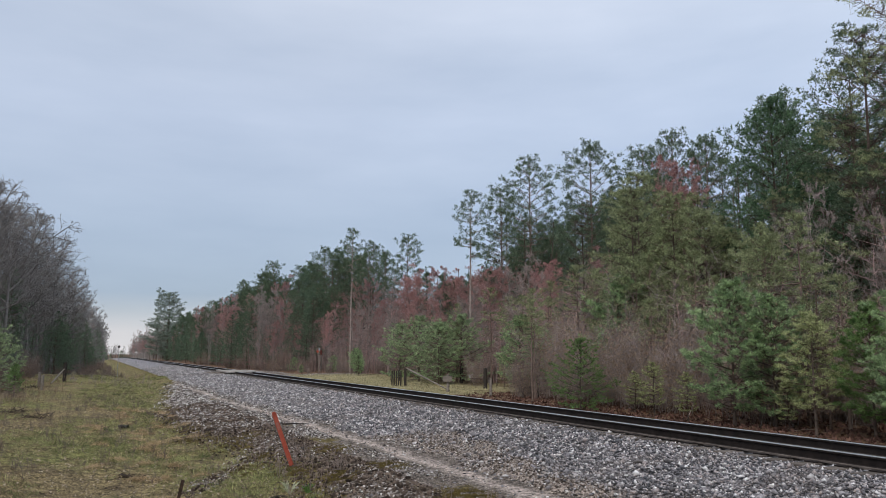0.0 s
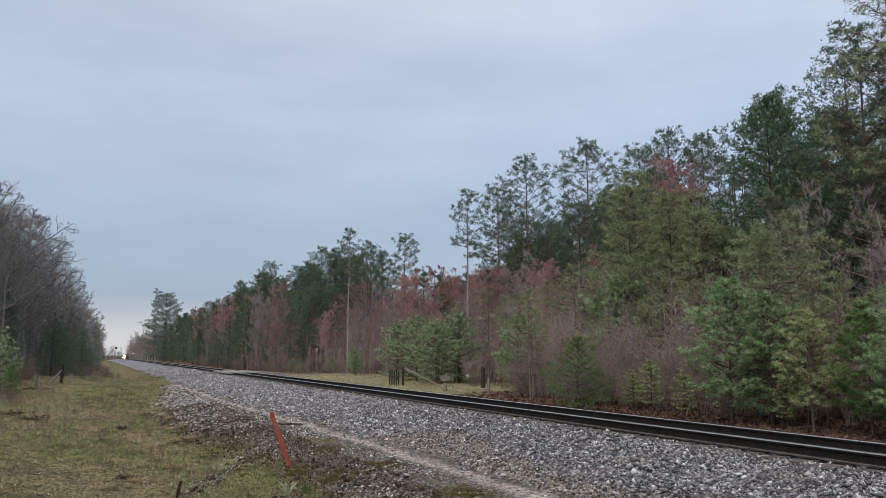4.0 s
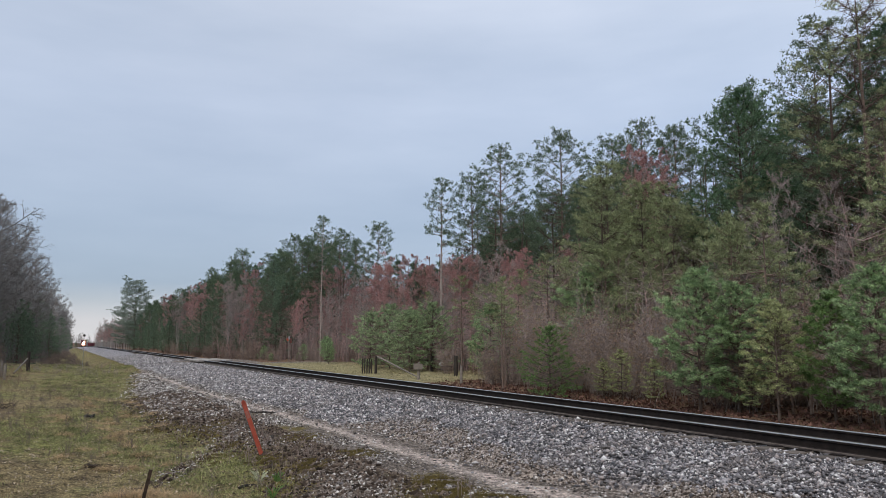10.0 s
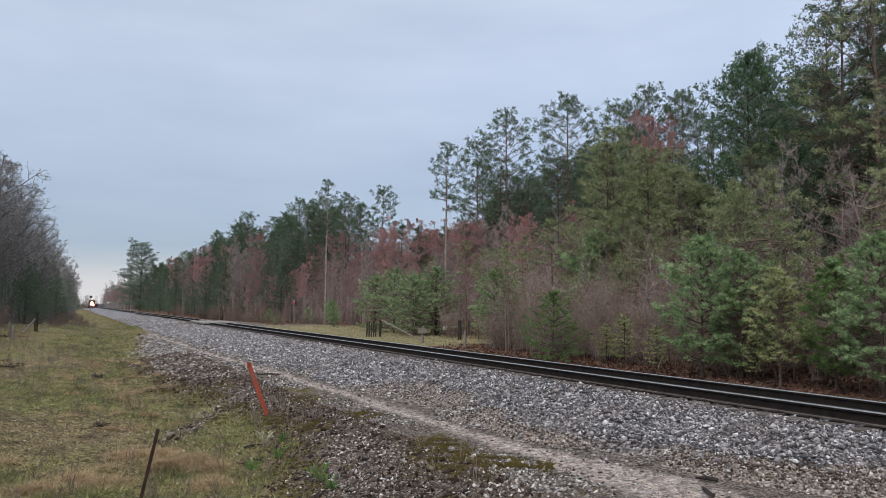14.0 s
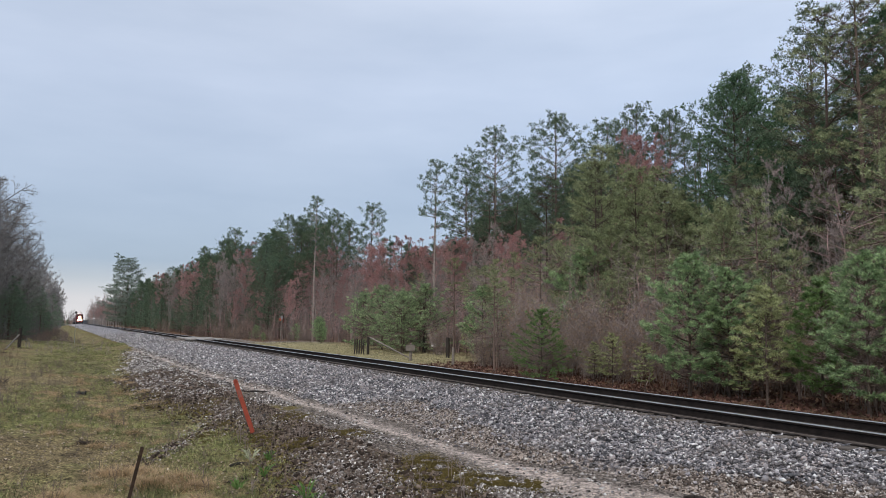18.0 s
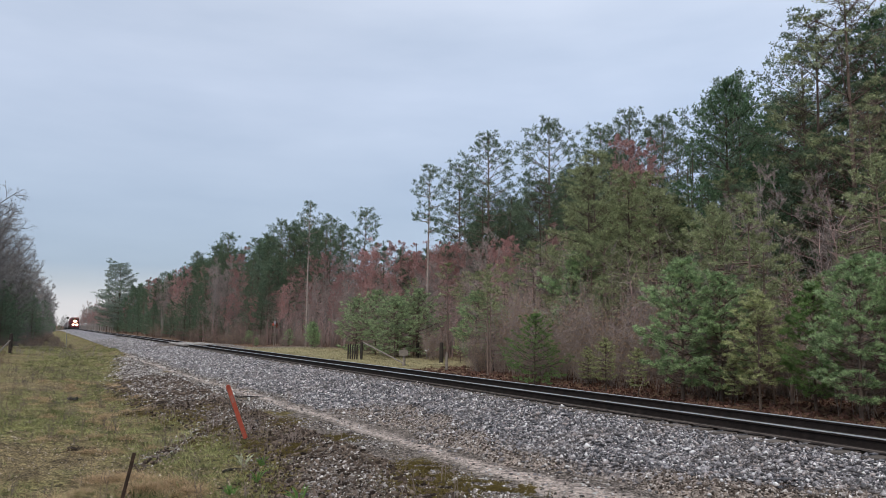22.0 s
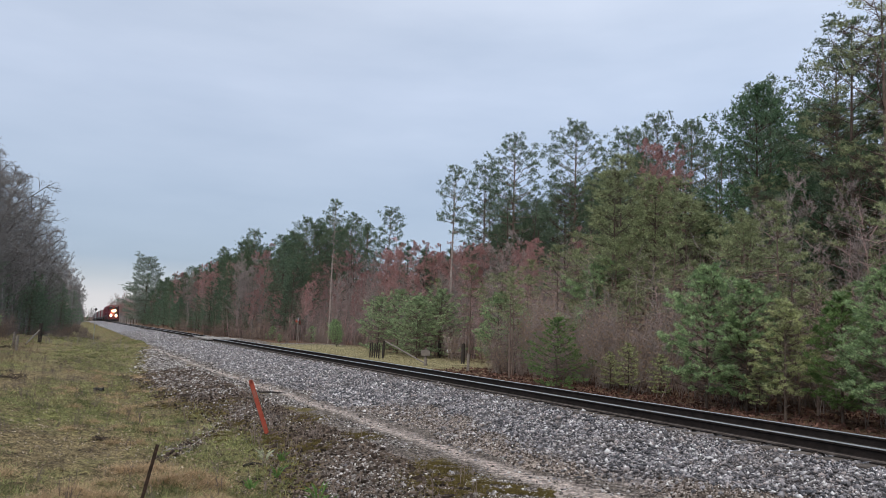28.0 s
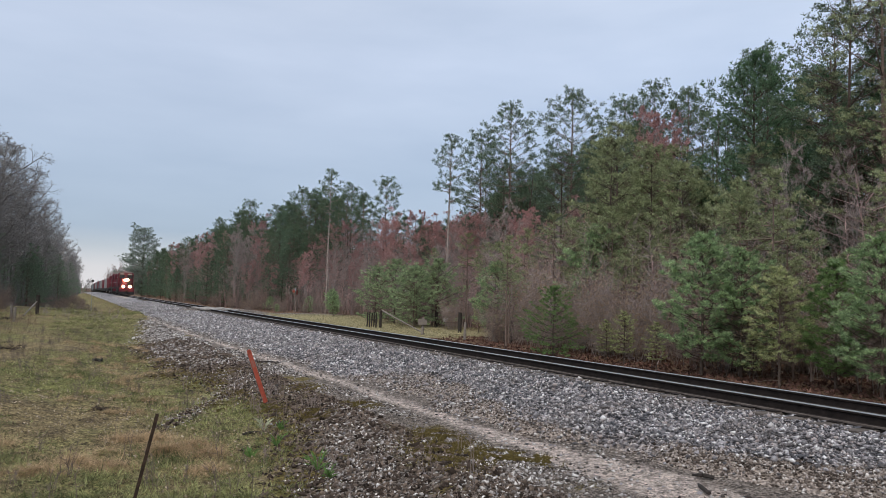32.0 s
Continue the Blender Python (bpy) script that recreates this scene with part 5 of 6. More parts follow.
def fences():
    grey, dark = "grey weathered wooden fence post", "dark creosoted wooden fence post"
    # beyond the railway, along the edge of the woods
    run = ((18.4, 45.7, 1.1, 0.09, M_DARKPOST, dark), (18.4, 39.2, 0.95, 0.09, M_POST, grey), (18.2, 33.7, 0.9, 0.075, M_POST, grey), (19.0, 32.1, 0.95, 0.08, M_POST, grey))
    for k, (x, y, h, r, m, lab) in enumerate(run):
        wood_post(x, y, h, r, m, lab, (0.1 if k == 3 else 0.02, 0))
    wood_post(21.3, 40.1, 1.2, 0.12, M_DARKPOST, "thick dark gate post with a pale mark")
    wood_post(22.8, 46.4, 1.15, 0.11, M_DARKPOST, dark)
    wood_post(21.0, 34.6, 0.95, 0.09, M_DARKPOST, dark)
    wood_post(20.3, 32.6, 1.1, 0.07, M_DARKPOST, dark)
    for a, b in (((18.4, 45.7), (18.4, 39.2)), ((18.4, 39.2), (18.2, 33.7)), ((21.3, 40.1), (22.8, 46.4)), ((18.2, 33.7), (19.0, 32.1)), ((19.0, 32.1), (20.3, 24.0))):
        for k in range(3):
            za, zb = ground_at(*a) + 0.3 + 0.3 * k, ground_at(*b) + 0.3 + 0.3 * k
            wire((*a, za), (*b, zb))
    # dark paling stack beside the first post
    for k in range(5):
        wood_post(18.25 - 0.04 * k, 46.1 + 0.3 * k, 0.95 + 0.05 * (k % 2), 0.05, M_DARKPOST, "dark upright paling beside the gate", (0.02, 0), "paling")
    pole = thing("leaning_pole", "bleached pole leaning from a fence post to the grass", "pole", (18.45, 45.5, 0), group="fence posts")
    part("shaft", rod((0, 0, ground_at(18.4, 45.5) + 1.1), (0.2, -6.0, ground_at(18.6, 39.5) + 0.05), 0.055, 0.04, 8), M_POST, pole)
    board = thing("notice_board", "small weathered board fixed to a grey fence post", "sign", (18.32, 39.08, ground_at(18.4, 39.2) + 0.72), -24)
    part("panel", block((0.52, 0.03, 0.32), (0, 0, 0), 0.008), M_POST, board)
    part("batten", block((0.5, 0.03, 0.05), (0, 0.03, 0), 0.004), M_POST, board)
    tag = thing("notice_sign", "small white notice on a thin steel stake", "sign", (22.6, 44.6, ground_at(22.6, 44.6)), -27)
    part("stake", rod((0, 0.02, -0.1), (0, 0.02, 0.75), 0.012, n=8), M_GALV, tag)
    panel = part("panel", block((0.27, 0.012, 0.22), (0, 0, 0.6), 0.004), M_WHITE, tag)
    for k in range(2):
        part("print_bar", block((0.2, 0.006, 0.025), (0, -0.009, 0.56 + 0.08 * k)), M_BOXGREY, panel)
    rod_sign = thing("marker_post", "tall thin post with a faded orange marker at the field edge", "marker", (23.1, 82.8, ground_at(23.1, 82.8)), 20)
    part("shaft", rod((0, 0, -0.2), (0, 0, 2.0), 0.035, n=8), M_POST, rod_sign)
    part("plate", block((0.24, 0.02, 0.5), (0, -0.04, 2.15), 0.01), M_SIGNALRED, rod_sign)
    # on the near side, at the foot of the bare trees
    wood_post(-1.75, 58.0, 1.3, 0.12, M_DARKPOST, "stout dark strainer post at the end of an old fence")
    for x, y, h in ((-2.6, 49.0, 0.85), (-2.9, 51.5, 0.9), (-3.6, 44.0, 0.9), (-4.4, 36.0, 0.9)):
        wood_post(x, y, h, 0.085, M_POST, "short grey post of an old fence in the brush", (0.03, 0.02))
    brace = thing("fence_brace", "pale brace pole slanting up to a strainer post", "pole", (-1.8, 57.8, 0), group="fence posts")
    part("shaft", rod((0, 0, ground_at(-1.8, 57.8) + 0.85), (-0.55, -4.5, ground_at(-2.35, 53.3) + 0.1), 0.05, n=8), M_POST, brace)
    for a, b in (((-1.75, 58.0), (-2.9, 51.5)), ((-2.9, 51.5), (-2.6, 49.0)), ((-2.6, 49.0), (-3.6, 44.0)), ((-3.6, 44.0), (-4.4, 36.0))):
        for k in range(2):
            wire((*a, ground_at(*a) + 0.4 + 0.3 * k), (*b, ground_at(*b) + 0.4 + 0.3 * k))


def crossing_sign():
    x, y = 1.87, 69.5
    ob = thing("crossing_sign", "round dark-faced sign on a thin post beside the crossing", "sign", (x, y, ground_at(x, y)), -3)
    part("post", rod((0, 0.04, -0.3), (0, 0.04, 2.63), 0.02, n=8), M_GALV, ob)
    part("disc", rod((0, 0, 2.55), (0, 0.012, 2.55), 0.11, n=20), M_SIGNBACK, ob, "dull dark disc")
    for z in (2.49, 2.61):
        part("bolt", rod((0, -0.012, z), (0, 0.0, z), 0.015, n=6), M_GALV, ob)


def marker_sign():
    x, y = 21.6, 78.2
    z = ground_at(x, y)
    ob = thing("marker_sign", "small orange and pale marker sign on a thin post", "sign", (x, y, z), -12)
    part("post", rod((0, 0.04, -0.3), (0, 0.04, 2.1 - z), 0.04, n=8), M_POST, ob)
    part("plate", block((0.17, 0.02, 0.34), (0.05, 0, 1.85 - z), 0.004), M_GALV, ob, "small pale plate")
    part("diamond", block((0.24, 0.02, 0.24), (-0.1, 0.02, 1.66 - z), 0.004, (0, 45, 0)), M_STAKE, ob, "orange diamond")


def line_sign():
    """A white line-side sign far down the track."""
    x, y = 15.4 + float(shift_x(330)) - 1.0, 330.0
    ob = thing("lineside_sign", "small white sign on a post far down the line", "sign", (x, y, ground_at(x, y)))
    part("post", rod((0, 0.05, -0.2), (0, 0.05, 2.9), 0.05, n=8), M_GALV, ob)
    part("panel", block((0.75, 0.03, 0.45), (0, 0, 2.75), 0.01), M_WHITE, ob)


def crossing():
    """Plank decking where a farm road crosses the rails."""
    deck = thing("crossing_deck", "weathered timber decking of a farm crossing", "crossing", (TRACK, 0, 0))
    tagged(deck, kind="structure")
    grey = mat("bleached_planks", (0.22, 0.20, 0.18), (0.42, 0.39, 0.36), 4.0, 0.95, 0.4, vary=0.15)
    for cx, w, n in ((-1.12, 0.3, 2), (-0.42, 0.26, 5), (1.0, 0.3, 2)):
        me = None
        for k in range(n):
            if me is None:
                pl = part("plank", block((w - 0.02, 7.0, 0.12), (0, 64.5, -0.05), 0.012), grey, deck)
                me = pl.data
            else:
                pl = ob_of("plank", me, None, deck)
            pl.location.x = cx + k * w * 0.82


def debris():
    x, y = 1.03, 27.6
    ob = thing("plastic_scrap", "crumpled piece of black plastic lying in the grass", "litter", (x, y, ground_at(x, y)))
    bm = bmesh.new()
    bmesh.ops.create_grid(bm, x_segments=8, y_segments=6, size=0.16)
    for v in bm.verts:
        v.co.z = 0.08 + 0.06 * math.sin(v.co.x * 30) * math.cos(v.co.y * 22) + random.uniform(-0.02, 0.02)
    bmesh.ops.solidify(bm, geom=bm.faces[:], thickness=0.006)
    part("sheet", bm, M_BLACK, ob)
    for x, y, ln, turn in ((6.5, 6.3, 0.42, 60), (3.0, 13.2, 0.35, 20), (5.5, 22.4, 0.7, -25), (6.9, 6.7, 0.25, 130), (4.5, 17.4, 0.5, 75)):
        ob = thing("fallen_stick", "broken dark stick lying on the gravel", "stick", (x, y, ground_at(x, y) + 0.03), turn, group="sticks")
        part("wood", rod((-ln / 2, 0, 0), (0, 0.03, 0.015), 0.022, 0.026, 7, rod((0, 0.03, 0.015), (ln / 2, 0, 0), 0.026, 0.012, 7)), M_DARKPOST, ob)


def weeds(name, spots, material, label):
    wood = Wood(len(spots))
    rng = wood.rng
    for x, y, h in spots:
        for k in range(rng.integers(1, 5)):
            p = np.array([x + rng.normal() * 0.05, y + rng.normal() * 0.05, ground_at(x, y) - 0.03])
            pts = curved(wood, p, (rng.normal() * 0.18, rng.normal() * 0.18, 1), h * rng.uniform(0.6, 1.0), 0.005, 0.002, 0.0, 4, 3)
            t0 = along(pts, rng.uniform(0.35, 1.0, 7))
            wood.hairs(t0, t0 + rng.normal(size=(7, 3)) * 0.05 + [0, 0, 0.06], 0.008)
    ob_of(name, wood.mesh(name), material, kind="stuff", label=label)


def leafy_plant(seed, x, y, size, material=None, label="fresh green leafy plant in the gravel", name="green_plant"):
    leaf = Wood(seed)
    rng = leaf.rng
    a = rng.uniform(0, 6.28, 26)
    p = np.zeros((26, 3))
    tip = np.stack([np.cos(a) * rng.uniform(0.3, 1, 26), np.sin(a) * rng.uniform(0.3, 1, 26), rng.uniform(0.3, 1.1, 26)], 1) * size
    mid = tip * [0.55, 0.55, 0.75]
    leaf.hairs(mid, p, 0.022)
    leaf.hairs(mid, tip, 0.024)
    ob = thing(name, label, "plant", (x, y, ground_at(x, y)), group="green plants")
    ob_of("foliage", leaf.mesh("foliage"), material or M_FRESH, ob)


M_PALEPLANT = mat("woolly_pale_leaf", (0.34, 0.36, 0.22), (0.62, 0.64, 0.45), 4.0, 0.8, thin=0.3)
M_FRESH = mat("fresh_leaf", (0.08, 0.16, 0.035), (0.17, 0.29, 0.08), 4.0, 0.6, thin=0.3)
random.seed(9)
marker_stake()
steel_post(0.66, 8.46, 1.30, 12.0, 10)
fences()
crossing_sign()
line_sign()
marker_sign()
crossing()
debris()
for k, (x, y) in enumerate(((3.18, 10.0), (3.1, 11.9), (3.22, 9.6), (2.6, 11.5), (3.45, 13.0))):
    leafy_plant(300 + k, x, y, (0.26, 0.22, 0.2, 0.18, 0.18)[k])
leafy_plant(310, 3.22, 13.3, 0.22, M_PALEPLANT, "pale woolly rosette of a plant on the gravel slope", "pale_plant")
weeds("gravel_weeds", [(random.uniform(2.6, 5.0), random.uniform(6.5, 24), random.uniform(0.2, 0.6)) for k in range(60)], M_TWIG, "dead brown weed stalks on the gravel slope")
weeds("verge_weeds", [(random.uniform(-4.0, 2.4), random.uniform(7.5, 45), random.uniform(0.2, 0.6)) for k in range(330)], M_TWIG, "dead weed stalks standing in the grass")


def rill(x, y):
    """Distance from the washed-out rill that crosses the foot of the slope."""
    f = np.clip(((x - 1.45) * 3.1 + (y - 14.1) * 5.7) / (3.1 * 3.1 + 5.7 * 5.7), 0, 1)
    return np.hypot(x - 1.45 - 3.1 * f - 0.12 * np.sin(y * 2.2), y - 14.1 - 5.7 * f) * (1.6 - 0.7 * f)


def brush_heap(x, y, size, n, seed):
    """A low heap of dead branches."""
    wood = Wood(seed)
    rng = wood.rng
    ob = thing("brush_heap", "low heap of dead dark branches lying in the grass", "branches", (x, y, float(ground_z(x, y))), 0, "dead branches")
    for k in range(n):
        c = rng.normal(size=3) * [0.4 * size, 0.3 * size, 0.0] + [0, 0, abs(rng.normal()) * 0.08 * size + 0.02]
        d = rng.normal(size=3) * [0.8, 0.8, 0.3]
        wood.twigs(c - d * 0.2 * size, c + d * 0.25 * size, 0.014, 0.004, 4)
        f = c + d * rng.uniform(-0.1, 0.2, (4, 1)) * size
        wood.twigs(f, f + rng.normal(size=(4, 3)) * [0.2, 0.2, 0.14] * size, 0.006, 0.002, 3)
        ob_of("branch", wood.mesh("branch"), M_DEADWOOD, ob)
        wood.v, wood.t, wood.count = [], [], 0


for k, (x, y, size) in enumerate(((-1.8, 31.5, 0.8), (-2.9, 33.0, 1.0), (3.5, 24.6, 0.4), (-4.2, 47.0, 1.2), (-3.0, 51.0, 1.0), (0.75, 16.6, 0.25))):
    brush_heap(x, y, size, 22, 600 + k)


weeds("rim_weeds", [(random.uniform(-1.5, 3.8), random.uniform(52, 66), random.uniform(0.3, 0.9)) for k in range(80)], M_BROWNTWIG, "brown dead weeds standing along the verge's rim")
weeds("bank_weeds", [(random.uniform(-5.5, -1.5), random.uniform(38, 60), random.uniform(0.4, 1.0)) for k in range(150)], M_DRYLEAF, "brown dead weeds and grass by the fence")


def blades_on(x, y, h, width, lean, rng):
    """Grass blades rooted at x, y."""
    n = len(x)
    a = np.column_stack([x, y, ground_z(x, y) - 0.01])
    d = np.column_stack([rng.normal(size=(n, 2)) * lean, np.ones(n)])
    tip = a + d / np.linalg.norm(d, axis=1, keepdims=True) * h[:, None]
    s = rng.normal(size=(n, 3)) * [1, 1, 0]
    s *= width[:, None] / 2 / np.linalg.norm(s, axis=1, keepdims=True)
    return np.stack([a - s, a + s, tip], 1).reshape(-1, 3), np.arange(n * 3).reshape(-1, 3)


def grassland():
    rng = np.random.default_rng(21)
    n, each = 80000, 13
    cy = 6 + 80 * rng.uniform(0, 1, n) ** 2.3
    cx = -1.6 - 0.09 * cy + (9.5 + 0.06 * cy) * rng.uniform(0, 1, n)
    patch = np.sin(cx * 1.1 + 2 * np.sin(cy * 0.31)) + np.sin(cy * 0.7 + 1.5 * np.sin(cx * 0.8)) + rng.normal(size=n) * 0.6
    border = np.interp(cy, [q[0] for q in GRASS_EDGE], [q[1] for q in GRASS_EDGE]) + 0.2 * np.sin(cy * 1.7) + 0.15 * np.sin(cy * 4.1 + 1)
    patch = patch - 1.6 * np.clip((0.6 - cx) / 2, 0, 1) * np.clip((cy - 26) / 8, 0, 1)
    lush = np.exp(-((cx - 3.0) / 0.9) ** 2 - ((cy - 12) / 3.5) ** 2) + 1.3 * np.exp(-((cx - 2.4) / 2.0) ** 2 - ((cy - 47) / 11) ** 2)
    clump = np.sin(cx * 7.1 + 2 * np.sin(cy * 3.3)) * np.sin(cy * 5.3 + 2 * np.sin(cx * 3.9)) + rng.normal(size=n) * 0.35
    keep = (cx < border + rng.normal(size=n) * 0.22) & (patch + 2 * lush > -0.8) & (clump > -0.45) & (rill(cx, cy) > 0.28 + rng.normal(size=n) * 0.1)
    green = keep & (patch + 2.5 * lush > -0.15)
    for name, sel, m, label, hh in (("grass", green, M_GRASS, "patchy short spring grass on the verge", 0.085), ("dead_grass", keep & ~green, M_DRYGRASS, "matted straw-coloured dead grass", 0.05)):
        size = np.repeat((0.45 + rng.uniform(0, 1, sel.sum()) ** 2.5 * 1.15 + 0.25 * clump[sel]) * (1 + cy[sel] / 40) ** 0.3, each)
        k = len(size)
        x = np.repeat(cx[sel], each) + rng.normal(size=k) * 0.045 * size
        y = np.repeat(cy[sel], each) + rng.normal(size=k) * 0.045 * size
        v, t = blades_on(x, y, hh * size * rng.uniform(0.5, 1.4, k), 0.010 * size, 1.35, rng)
        ob_of(name, tri_mesh(name, v, t), m, kind="stuff", label=label)
    # matted tussocks of dead straw near the steel post
    vs, ts, c = [], [], 0
    spots = [(rng.normal() * 0.55 + 1.15, rng.normal() * 0.8 + 12.5) for k in range(8)] + [(rng.normal() * 0.5 + 0.6, rng.normal() * 0.4 + 11.0) for k in range(3)]
    spots += [(rng.normal() * 0.7 + 1.3, rng.uniform(15, 37)) for k in range(46)] + [(rng.uniform(-3, 2.4), rng.uniform(11, 30)) for k in range(7)]
    for k, (px, py) in enumerate(spots):
        q = 1300 if k < 11 else 260
        r = rng.normal(size=(q, 2)) * (0.2 if k < 11 else 0.12)
        v, t = blades_on(px + r[:, 0], py + r[:, 1], rng.uniform(0.08, 0.26, q), np.full(q, 0.009), 3.2, rng)
        v[:, 2] += np.repeat(0.06 * np.exp(-(r[:, 0] ** 2 + r[:, 1] ** 2) / 0.04), 3)
        vs.append(v)
        ts.append(t + c)
        c += len(v)
    ob_of("straw_tussocks", tri_mesh("straw_tussocks", np.concatenate(vs), np.concatenate(ts)), M_STRAW, kind="stuff", label="matted tan tussocks of dead straw")
    # rough grass beyond the railway
    n = 26000
    y = rng.uniform(36, 64, n)
    x = rng.uniform(15.5, 26, n)
    v, t = blades_on(x, y, rng.uniform(0.06, 0.24, n), rng.uniform(0.012, 0.03, n), 1.6, rng)
    ob_of("meadow_grass", tri_mesh("meadow_grass", v, t), M_MEADOW, kind="stuff", label="pale rough grass of a clearing")
    # leaves on the verge and the forest floor
    n = 9000
    y = 3 + 33 * rng.uniform(0, 1, n) ** 1.2
    x = rng.uniform(15.5, 27, n)
    fl = Wood(77)
    fl.tufts(np.column_stack([x, y, ground_z(x, y) + 0.03]), 2, 0.12, 0.10, 0.0)
    ob_of("leaf_litter", fl.mesh("leaf_litter"), M_LITTER, kind="stuff", label="russet dead leaves and needles on the forest floor")


def verge_leaves():
    rng = np.random.default_rng(55)
    n = 9500
    y = 6.5 + 45 * rng.uniform(0, 1, n) ** 1.8
    x = rng.uniform(-5, 4.2, n)
    k = (x < np.interp(y, [q[0] for q in GRASS_EDGE], [q[1] for q in GRASS_EDGE]) + rng.normal(size=n) * 0.3) & (np.sin(x * 0.9 + np.sin(y * 0.4)) + np.sin(y * 0.5) + rng.normal(size=n) * 0.8 > 0.2)
    x, y = x[k], y[k]
    fl = Wood(78)
    fl.tufts(np.column_stack([x, y, ground_z(x, y) + 0.04]), 2, 0.036, 0.034, 0.0)
    ob_of("verge_leaves", fl.mesh("verge_leaves"), M_PALELEAF, kind="stuff", label="pale dead leaves scattered over the verge")


M_PALELEAF = mat("pale_dead_leaves", (0.24, 0.18, 0.12), (0.54, 0.45, 0.34), 5.0, 0.9, vary=0.5, island=True)
verge_leaves()
M_LITTER = mat("russet_litter", (0.07, 0.033, 0.024), (0.16, 0.085, 0.062), 6.0, 0.9, vary=0.4, island=True)
grassland()


def pebbles(rng, x, y, z, s, name, material, label, squash=0.75):
    pv = np.array([(1, 0, 0), (0, 1, 0), (-1, 0, 0), (0, -1, 0), (0, 0, 1), (0, 0, -1)], float)
    pf = np.array([(0, 1, 4), (1, 2, 4), (2, 3, 4), (3, 0, 4), (1, 0, 5), (2, 1, 5), (3, 2, 5), (0, 3, 5)])
    n = len(x)
    v = (pv[None] + rng.normal(size=(n, len(pv), 3)) * 0.28) * s[:, None, None] * rng.uniform(0.6, 1.35, (n, 1, 3)) * [1, 1, squash]
    a = rng.uniform(0, 6.28, n)
    ca, sa = np.cos(a)[:, None], np.sin(a)[:, None]
    v = np.stack([v[..., 0] * ca - v[..., 1] * sa, v[..., 0] * sa + v[..., 1] * ca, v[..., 2]], -1) + np.column_stack([x, y, z])[:, None]
    f = pf[None] + (np.arange(n) * len(pv))[:, None, None]
    ob_of(name, tri_mesh(name, v.reshape(-1, 3), f.reshape(-1, 3)), material, kind="stuff", label=label)


def slope_gravel():
    rng = np.random.default_rng(31)
    n = 115000
    y = 5.5 + 60 * rng.uniform(0, 1, n) ** 1.7
    x = rng.uniform(1.9, 6.6, n) + rng.normal(size=n) * 0.3
    lump = np.sin(x * 2.3 + np.sin(y)) + np.sin(y * 1.7 + x) + rng.normal(size=n) * 0.7
    path = (x > 4.95 + curve_at(PATH_SWING, y) + 0.12 * np.sin(y)) & (x < 5.75 + curve_at(PATH_SWING, y))
    gone = x < np.interp(y, [q[0] for q in GRASS_EDGE], [q[1] for q in GRASS_EDGE]) + rng.normal(size=n) * 0.25
    off = x - np.interp(y, [q[0] for q in GRASS_EDGE], [q[1] for q in GRASS_EDGE])
    bare_soil = (off < 0.75 + 0.5 * np.sin(y * 0.55 + 1) + 0.25 * np.sin(y * 1.7)) & (rng.uniform(0, 1, n) < 0.72)
    washed = (rill(x, y) < 0.3) & (rng.uniform(0, 1, n) < 0.8)
    k = washed | (lump + np.clip((y - 13) / 10, 0, 1.8) > 0.35) & ~gone & ~bare_soil & ~(path & (rng.uniform(0, 1, n) < 0.85))
    x, y = x[k], y[k]
    pebbles(rng, x, y, ground_z(x, y) + 0.004, (0.006 + 0.02 * rng.uniform(0, 1, len(x)) ** 2.5) * (1 + y / 50) * (1 + 0.3 * np.clip((y - 17) / 6, 0, 1)), "slope_gravel", M_PEBBLE, "scattered pale gravel on dark soil")


slope_gravel()


def white_pebbles():
    """Larger pale stones strewn over the near foot of the slope."""
    rng = np.random.default_rng(35)
    n = 8000
    y = 5.2 + 11 * rng.uniform(0, 1, n) ** 1.5
    x = rng.uniform(2.6, 5.6, n)
    k = (x > curve_at(GRASS_EDGE, y) + 0.25 + rng.normal(size=n) * 0.2) & (np.sin(x * 3.1 + np.sin(y * 1.3)) + np.sin(y * 2.1 + x) + rng.normal(size=n) * 0.9 + (8 - y) * 0.25 > 0.3)
    x, y = x[k], y[k]
    for cx, cy, r, m in ((5.1, 7.8, 0.4, 200), (4.4, 7.7, 0.5, 200), (5.6, 7.4, 0.35, 140), (4.26, 11.9, 0.45, 190), (4.4, 10.5, 0.5, 200), (3.95, 11.3, 0.45, 140), (3.6, 9.2, 0.6, 160), (4.3, 6.8, 0.7, 250), (4.25, 19.4, 0.22, 150), (3.8, 19.0, 0.22, 150), (3.3, 18.3, 0.22, 130), (2.85, 17.5, 0.22, 110), (2.4, 16.4, 0.2, 90), (1.9, 15.3, 0.2, 70)):
        x, y = np.append(x, cx + rng.normal(size=m) * r * 0.7), np.append(y, cy + rng.normal(size=m) * r)
    pebbles(rng, x, y, ground_z(x, y) + 0.006, 0.011 + 0.024 * rng.uniform(0, 1, len(x)) ** 1.8, "pale_stones", M_PALESTONE, "pale stones strewn over dark soil")


M_PALESTONE = stone_mat("pale_stone", [(0.0, (0.07, 0.056, 0.048)), (0.4, (0.22, 0.19, 0.172)), (0.8, (0.50, 0.465, 0.44)), (1.0, (0.80, 0.77, 0.745))], rough=0.85, spec=0.25)
white_pebbles()


